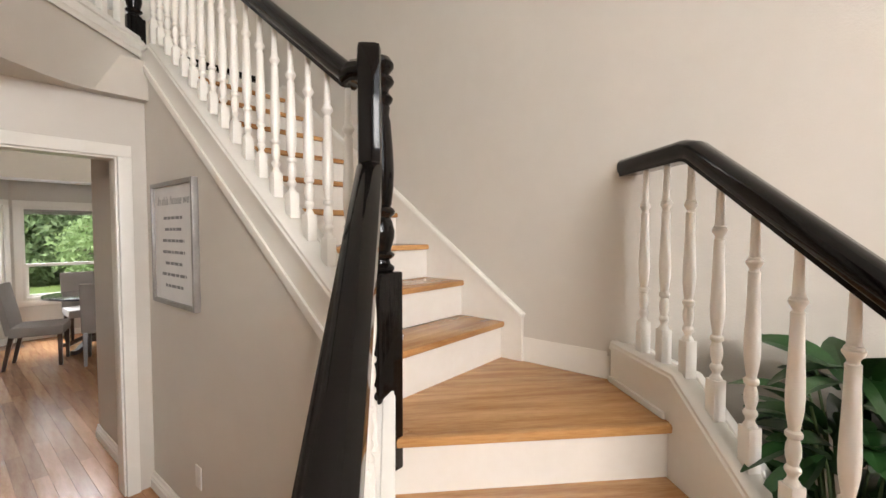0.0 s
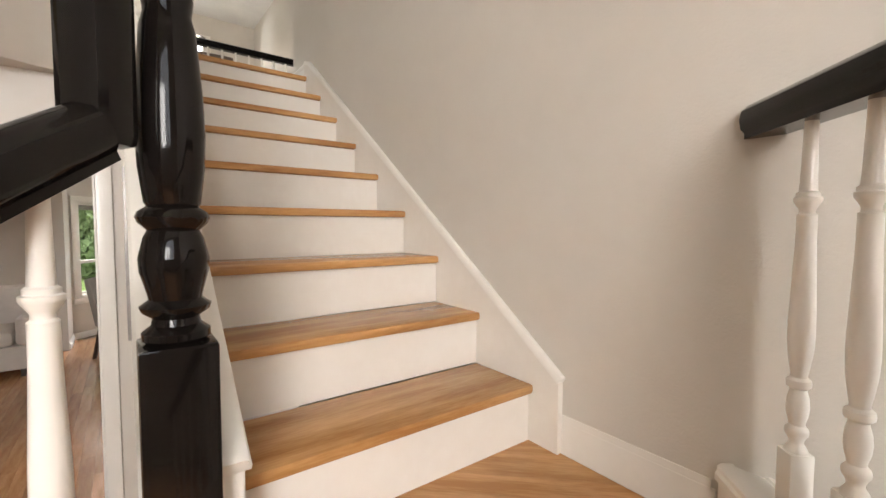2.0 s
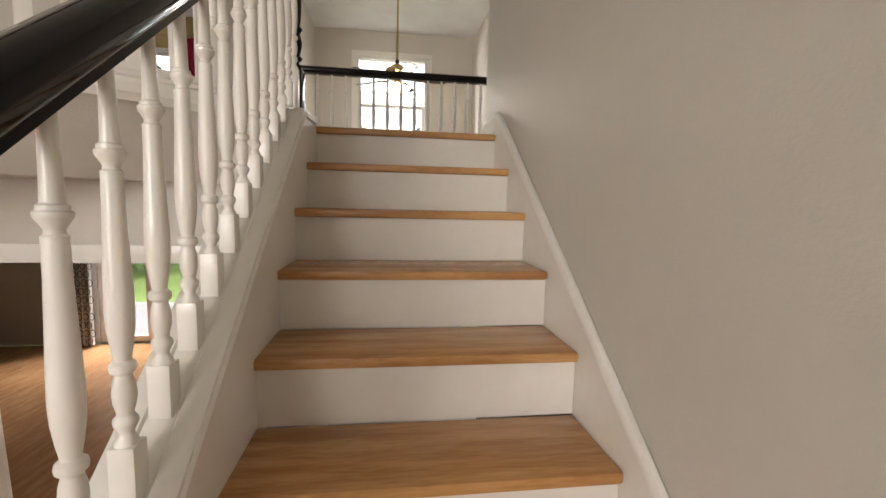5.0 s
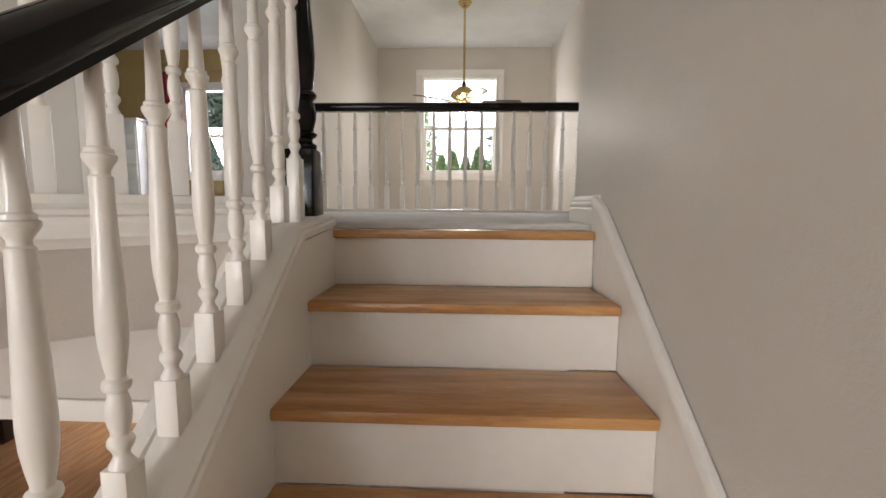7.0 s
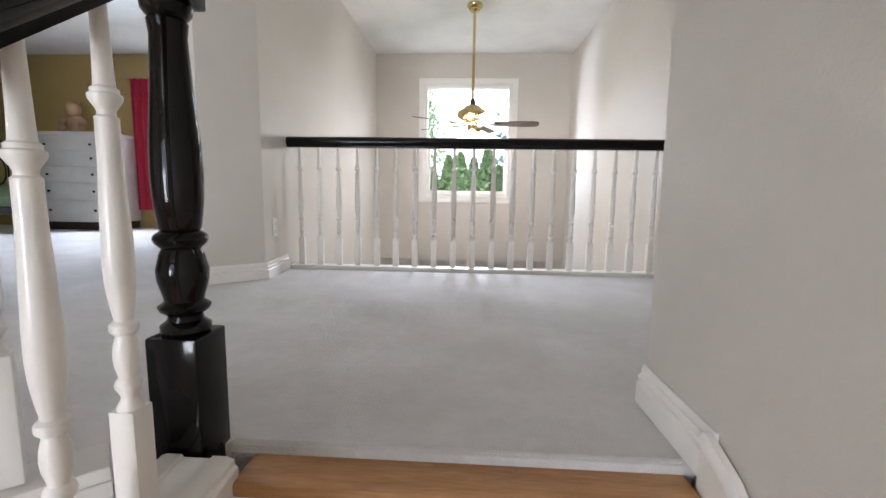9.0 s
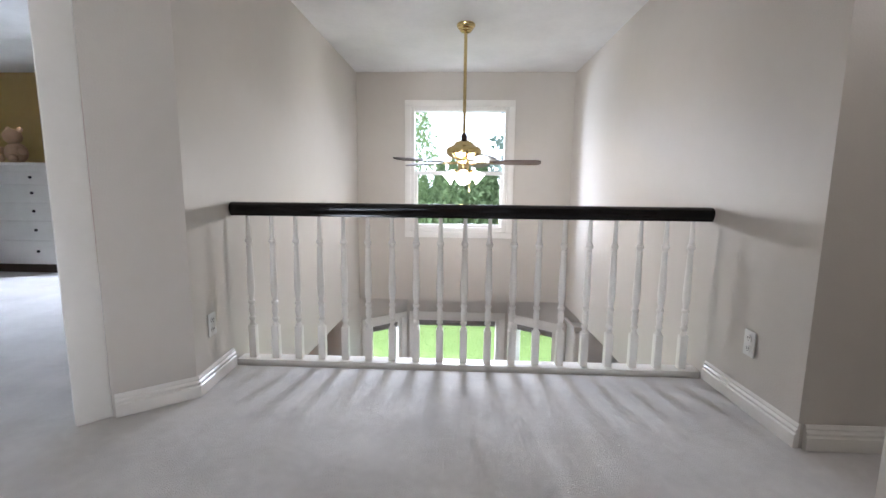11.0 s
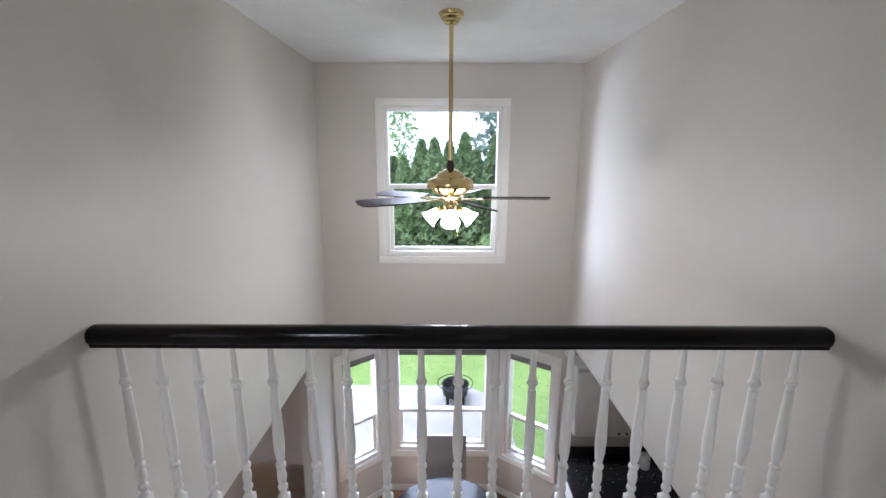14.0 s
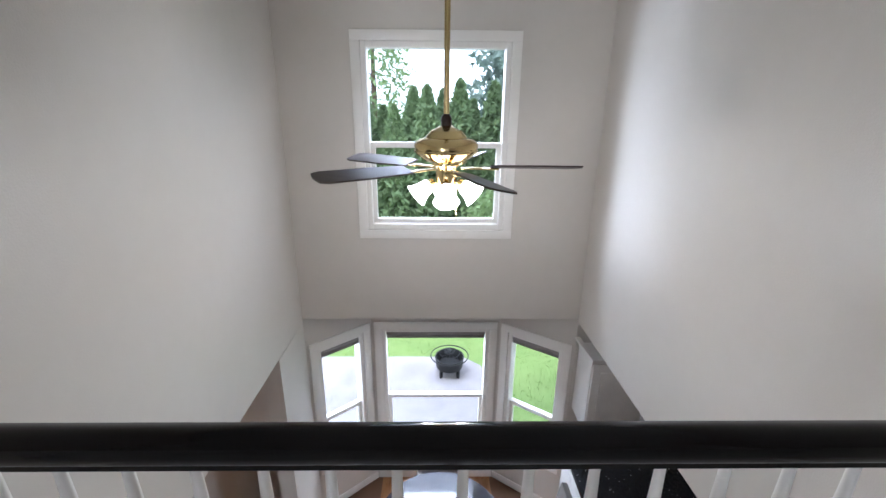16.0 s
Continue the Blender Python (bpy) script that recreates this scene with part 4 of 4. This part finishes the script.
for x in (-0.25, 0.19):
    for y in (-0.24, 0.18):
        part("foot", box(x, x + 0.06, y, y + 0.06, 0, 0.06, 0.004), DARKWOOD, ott)
tv = thing("media_cabinet", pose(-6.15, 5.6, 0), "black media cabinet against the wall", "cabinet")
part("body", box(-0.45, 0.6, -0.5, 0.5, 0.05, 0.75, 0.01), DARKWOOD, tv)
part("plinth", box(-0.43, 0.55, -0.48, 0.48, 0, 0.05), DARKWOOD, tv)
part("top", box(-0.47, 0.62, -0.52, 0.52, 0.751, 0.78, 0.006), DARKWOOD, tv)


def curtain(name, m, width, height, mat, label, folds=7):
    c = thing(name, m, label, "curtain")
    own = bmesh.new()
    n = folds * 8
    cols = []
    for i in range(n + 1):
        s = i / n
        y = 0.028 * math.sin(2 * math.pi * folds * s)
        cols.append([own.verts.new((width * (s - 0.5), y * (0.8 + 0.3 * k), height * (1 - k / 3))) for k in range(4)])
    for a, b in zip(cols, cols[1:]):
        for k in range(3):
            own.faces.new((a[k], b[k], b[k + 1], a[k + 1]))
    cloth = part("cloth", own, mat, c)
    mod = cloth.modifiers.new("thick", "SOLIDIFY")
    mod.thickness = 0.004
    return c


for x in (-5.15, -3.35):
    c = curtain("patterned_curtain", pose(x, 7.05, 0.03), 0.38, 2.1, LATTICE, "white curtain with a black lattice pattern", 4)
    own = bmesh.new()
    for k in range(16):
        for j in range(5):
            xx, z = -0.19 + 0.085 * j + 0.0425 * (k % 2), 0.06 + k * 0.13
            tube([(xx + 0.035 * math.cos(q), -0.036, z + 0.055 * math.sin(q)) for q in [i * math.pi / 4 for i in range(9)]], 0.006, own, 4)
    part("lattice_pattern", own, SLOT, c)
rod = thing("curtain_rod", pose(-4.25, 7.06, 2.15), "black curtain rod over the patio door", "curtain rod")
part("rod", tube([(-1.2, 0, 0), (1.2, 0, 0)], 0.012), IRON, rod)
part("bracket", box(-1.1, -1.08, 0, 0.1, -0.01, 0.01), IRON, rod), part("bracket", box(1.08, 1.1, 0, 0.1, -0.01, 0.01), IRON, rod)

# ---- bedroom beyond the hall ----
door = thing("bedroom_door", pose(-2.50, 3.17, ZU, 0, 0, 150), "open white panelled bedroom door", "door")
part("leaf", box(0, 0.76, -0.018, 0.018, 0.015, 2.03, 0.003), WHITE, door)
for z0, z1 in ((0.15, 0.85), (1.0, 1.9)):
    for x in (0.10, 0.42):
        for y in (-0.024, 0.019):
            part("panel", box(x, x + 0.24, y, y + 0.005, z0, z1, 0.003), WHITE, door)
part("handle", ball((0.70, 0.06, 0.95), 0.026, lathe([(0.012, 0.0), (0.012, 0.06)], 10, m=pose(0.70, 0.018, 0.95, -90, 0, 0))), BRASS, door)
dr = thing("dresser", pose(-5.45, 6.62, ZU), "tall white chest of drawers with dark knobs", "dresser")
part("body", box(-0.5, 0.5, 0.02, 0.50, 0.10, 1.20, 0.004), CAB, dr)
part("top", box(-0.52, 0.52, 0.0, 0.51, 1.201, 1.23, 0.005), CAB, dr)
part("plinth", box(-0.48, 0.48, 0.05, 0.48, 0, 0.10), DARKWOOD, dr)
z = 0.12
for i, h in enumerate((0.26, 0.22, 0.20, 0.20, 0.14)):
    d = part("drawer", box(-0.485, 0.485, 0.0, 0.019, z, z + h - 0.012, 0.004), CAB, dr)
    for x in (-0.3, 0.3):
        part("handle", ball((x, -0.014, z + h / 2), 0.016), IRON, d, "dark knob")
    z += h
toy = thing("plush_toy", pose(-5.55, 6.87, ZU + 1.231), "tan plush toy sitting on the dresser", "toy")
part("body", ball((0, 0, 0.12), 0.12, squash=(1, 0.8, 1)), TOY, toy)
part("head", ball((0, -0.02, 0.30), 0.09), TOY, toy)
for x in (-1, 1):
    part("arm", ball((0.13 * x, -0.05, 0.14), 0.05), TOY, toy)
    part("leg", ball((0.08 * x, -0.12, 0.05), 0.05), TOY, toy)
    part("ear", ball((0.07 * x, 0, 0.38), 0.03), TOY, toy)
curtain("red_curtain", pose(-4.78, 7.06, ZU + 0.25), 0.30, 1.72, RED, "crimson curtain drawn aside at the bedroom window", 3)
curtain("red_curtain", pose(-3.42, 7.06, ZU + 0.25), 0.30, 1.72, RED, "crimson curtain drawn aside at the bedroom window", 3)
rod = thing("curtain_rod", pose(-4.1, 7.06, ZU + 1.99), "pale curtain rod over the bedroom window", "curtain rod")
part("rod", tube([(-0.95, 0, 0), (0.95, 0, 0)], 0.012), TOY, rod)
part("bracket", box(-0.9, -0.88, 0, 0.1, -0.01, 0.01), TOY, rod), part("bracket", box(0.88, 0.9, 0, 0.1, -0.01, 0.01), TOY, rod)
bed = thing("bed", pose(-6.4, 5.3, ZU), "iron bed with a sage green bedspread", "bed")
part("mattress", box(-0.7, 0.7, -0.9, 1.0, 0.30, 0.55, 0.06), GREENCLOTH, bed)
part("frame", box(-0.72, 0.72, -0.92, 1.02, 0.22, 0.299, 0.01), IRON, bed)
for y in (-0.93, 1.03):
    own = tube([(-0.7, y, 0.95), (-0.35, y, 1.08), (0, y, 1.12), (0.35, y, 1.08), (0.7, y, 0.95)], 0.014)
    tube([(-0.7, y, 0.4), (0.7, y, 0.4)], 0.012, own)
    for x in (-0.45, -0.2, 0.2, 0.45):
        tube([(x, y, 0.4), (x, y, 1.04)], 0.008, own)
    for x in (-0.32, 0.0, 0.32):
        tube([(x + 0.1 * math.cos(q), y, 0.72 + 0.16 * math.sin(q)) for q in [i * math.pi / 8 for i in range(17)]], 0.008, own, 6)
    h = part("headboard", own, IRON, bed)
    for x in (-0.7, 0.7):
        part("post", lathe([(0.018, 0), (0.018, 1.0), (0.028, 1.03), (0.02, 1.06)], 12, m=pose(x, y, 0)), IRON, bed)

# ---- outside ----
structure("patio", slab([(-9, 7.32), (0.62, 7.75), (0.62, 9.2), (0.28, 9.95), (0.0, 10.2), (-9, 10.2)], -0.2, -0.03), CONCRETE, "pale concrete patio slab", "patio")
pit = thing("fire_pit", pose(-0.24, 9.72, -0.03) @ Matrix.Scale(0.8, 4), "black iron fire pit with a mesh lid on the patio", "fire pit")
part("bowl", lathe([(0.20, 0.16), (0.27, 0.18), (0.29, 0.36), (0.30, 0.40), (0.27, 0.40), (0.25, 0.20)], 28), IRON, pit)
own = bmesh.new()
for k in range(28):
    a, b = 2 * math.pi * k / 28, 2 * math.pi * (k + 1) / 28
    tube([(0.38 * math.cos(a), 0.38 * math.sin(a), 0.42), (0.38 * math.cos(b), 0.38 * math.sin(b), 0.42)], 0.011, own, 6)
part("ring", own, IRON, pit)
own = bmesh.new()
for k in range(8):
    a = math.pi * k / 8
    tube([(0.29 * math.cos(a) * s, 0.29 * math.sin(a) * s, 0.40 + 0.14 * (1 - s * s)) for s in (-1, -0.6, -0.2, 0.2, 0.6, 1)], 0.006, own, 5)
for rr in (0.1, 0.2):
    tube([(rr * math.cos(q), rr * math.sin(q), 0.40 + 0.14 * (1 - (rr / 0.29) ** 2)) for q in [i * math.pi / 10 for i in range(21)]], 0.005, own, 5)
part("mesh_lid", own, IRON, pit)
for k in range(4):
    a = radians(45 + 90 * k)
    part("leg", box(-0.03, 0.03, -0.02, 0.02, 0, 0.18, 0.004, m=pose(0.24 * math.cos(a), 0.24 * math.sin(a), 0, 0, 0, 45 + 90 * k)), IRON, pit)
gr = np.random.RandomState(5)
n = 60000
gx, gy = gr.uniform(-9, 6, n), 7.9 + 16 * gr.uniform(0, 1, n) ** 1.4
keep = ~((gx < 0.66) & (gy < 10.25))
gx, gy = gx[keep], gy[keep]
n = len(gx)
th, h, wd = gr.uniform(0, 2 * np.pi, n), gr.uniform(0.02, 0.055, n), gr.uniform(0.002, 0.005, n)
lean = gr.uniform(-0.05, 0.05, (n, 2))
c = np.stack([gx, gy, np.full(n, -0.065)], 1)
d = np.stack([np.cos(th) * wd, np.sin(th) * wd, np.zeros(n)], 1)
tip = np.stack([lean[:, 0], lean[:, 1], h], 1)
tagged(cloud("grass", np.stack([c - d, c + d, c + d * 0.3 + tip, c - d * 0.3 + tip], 1), BLADEGRASS, None), "short green lawn grass", "grass", kind="stuff")


def crown(n, radius, seed, leaf, droop=0.0):
    """Small leaf quads over a body of revolution radius(s), s from 0 at its foot to 1 at its top."""
    rs = np.random.RandomState(seed)
    s = rs.uniform(0, 1, n)
    a = rs.uniform(0, 2 * np.pi, n)
    lump = 1 + 0.16 * np.sin(a * 5 + s * 22 + seed) + 0.12 * np.sin(a * 9 - s * 41)
    r = radius(s) * lump * rs.uniform(0.55, 1.05, n)
    p = np.stack([r * np.cos(a), r * np.sin(a), s], 1)
    u = rs.normal(size=(n, 3))
    u[:, 2] += 0.8 - droop
    u /= np.linalg.norm(u, axis=1)[:, None]
    w = np.cross(u, rs.normal(size=(n, 3)))
    w /= np.linalg.norm(w, axis=1)[:, None]
    size = leaf * rs.uniform(0.5, 1.3, n)[:, None]
    return p, u * size, w * size * 0.42


def tree(name, m, height, spread, mat, n, leaf, shape, label, group, seed, foot=0.0, droop=0.0):
    t = thing(name, m, label, "tree", group)
    own = lathe([(0.035 * height ** 0.8, 0), (0.028 * height ** 0.8, height * 0.3), (0.012 * height ** 0.8, height * 0.8), (0.01, height * 0.97)], 9)
    rs = random.Random(seed)
    for k in range(14):
        z = height * (foot + (0.9 - foot) * k / 14)
        a = rs.uniform(0, 6.28)
        e = spread * 0.7 * float(shape(np.array([max(0.0, (z / height - foot) / (1 - foot))]))[0])
        tube([(0, 0, z), (e * 0.5 * math.cos(a), e * 0.5 * math.sin(a), z + 0.1 * e), (e * math.cos(a), e * math.sin(a), z + 0.12 * e)], 0.012 * height ** 0.5, own, 5)
    part("trunk", own, BARK, t)
    p, u, w = crown(n, shape, seed, leaf, droop)
    p = p * np.array([spread, spread, height * (1 - foot)]) + np.array([0, 0, height * foot])
    cloud("crown", np.stack([p - u - w * 0.3, p - w, p + u, p + w], 1), mat, t)
    return t


def cone(s):
    return (1 - s) ** 0.75 * np.minimum(1, 0.35 + s * 4)


def fir(s):
    return (1 - s) ** 0.9 * (0.75 + 0.35 * np.abs(np.sin(s * 34)))


def dome(s):
    return np.sin(np.pi * np.clip(s * 0.9 + 0.08, 0, 1)) ** 0.7


cedar = tree("cedar", pose(-7.6, 17.0, -0.06), 4.6, 0.95, HEDGE, 11000, 0.13, cone, "clipped green cedar in the hedge row", "cedar hedge", 1)
rs = random.Random(9)
for k in range(1, 30):
    c = copy_thing(cedar, pose(-7.6 + 0.98 * (k % 15) + 0.5 * (k > 14), 17.0 + 1.3 * (k > 14) + rs.uniform(-0.2, 0.2), -0.06, 0, 0, rs.uniform(0, 360)))
    f = rs.uniform(0.88, 1.12)
    c.scale = (f, f, f)
big = tree("fir_tree", pose(3.6, 22.5, -0.06), 14.0, 3.4, FIR, 15000, 0.24, fir, "tall blue-green fir behind the hedge", "firs", 4, 0.03, 1.2)
copy_thing(big, pose(7.5, 25, -0.06, 0, 0, 80))
copy_thing(big, pose(-13.5, 24, -0.06, 0, 0, 130))
copy_thing(big, pose(-16, 22, -0.06, 0, 0, 210))
tree("birch_tree", pose(-3.4, 25.0, -0.06), 9.5, 1.7, BIRCH, 5500, 0.13, dome, "light green leafy tree behind the hedge", "", 6, 0.15, 1.0)
bush = tree("shrub", pose(1.5, 19.5, -0.06), 3.0, 1.6, BIRCH, 4000, 0.11, dome, "light green rounded shrub", "shrubs", 8, 0.02)
copy_thing(bush, pose(2.8, 14.0, -0.06, 0, 0, 70))
copy_thing(bush, pose(-9.0, 14.0, -0.06, 0, 0, 170))
copy_thing(bush, pose(5.5, 13.0, -0.06, 0, 0, 20))
copy_thing(bush, pose(1.5, 15.0, -0.06, 0, 0, 110)).scale = (0.75, 0.75, 0.75)

# ---- oak planks, last ----
floor = bpy.data.objects["floor"]
rs = random.Random(2)
protos = {}
near = []
own_rest = bmesh.new()
W = 0.083


def plank_mesh(n):
    if n not in protos:
        own = box(0, n, 0.0006, W - 0.0006, -0.012, 0.0, 0.0)
        me = bpy.data.meshes.new("plank")
        own.to_mesh(me)
        own.free()
        me.materials.append(PLANK)
        protos[n] = me
    return protos[n]


rows, faces = [], []
for i in range(int(11.4 / W)):
    x = -7.55 + i * W
    y = -4.0 - rs.uniform(0, 1.2)
    while y < 7.62:
        n = rs.choice((0.7, 0.95, 1.2, 1.5))
        lim = 7.155 if not -1.1 < x < 0.15 else 7.62
        y1 = min(y + n, lim)
        if y1 - y > 0.02 and y > -4.1:
            if -2.1 < x < 0.45 and 1.3 < y < 7.62 and len(near) < 300 and y1 == y + n:
                ob = new("plank", plank_mesh(n))
                ob.parent = floor
                ob.matrix_basis = pose(x + W, y, 0.0, 0, 0, 90)
                near.append(ob)
            else:
                k = len(rows)
                a, b = x + 0.0006, x + W - 0.0006
                rows += [(a, y + 0.0008, 0), (b, y + 0.0008, 0), (b, y1 - 0.0008, 0), (a, y1 - 0.0008, 0), (a, y + 0.0008, -0.012), (b, y + 0.0008, -0.012), (b, y1 - 0.0008, -0.012), (a, y1 - 0.0008, -0.012)]
                faces += [(k, k + 1, k + 2, k + 3), (k, k + 4, k + 5, k + 1), (k + 1, k + 5, k + 6, k + 2), (k + 2, k + 6, k + 7, k + 3), (k + 3, k + 7, k + 4, k)]
        y += n
rest = bpy.data.meshes.new("planks")
rest.from_pydata(rows, [], faces)
rest.materials.append(material("oak_floor_far", (0.50, 0.27, 0.13), 0.22, second=(0.33, 0.155, 0.065), scale=2.2, stretch=(9, 1.2, 9), bump=0.08, bump_scale=14, amount=0.6))
ob = new("planks", rest)
ob.parent = floor
ob["kind"] = "stuff"
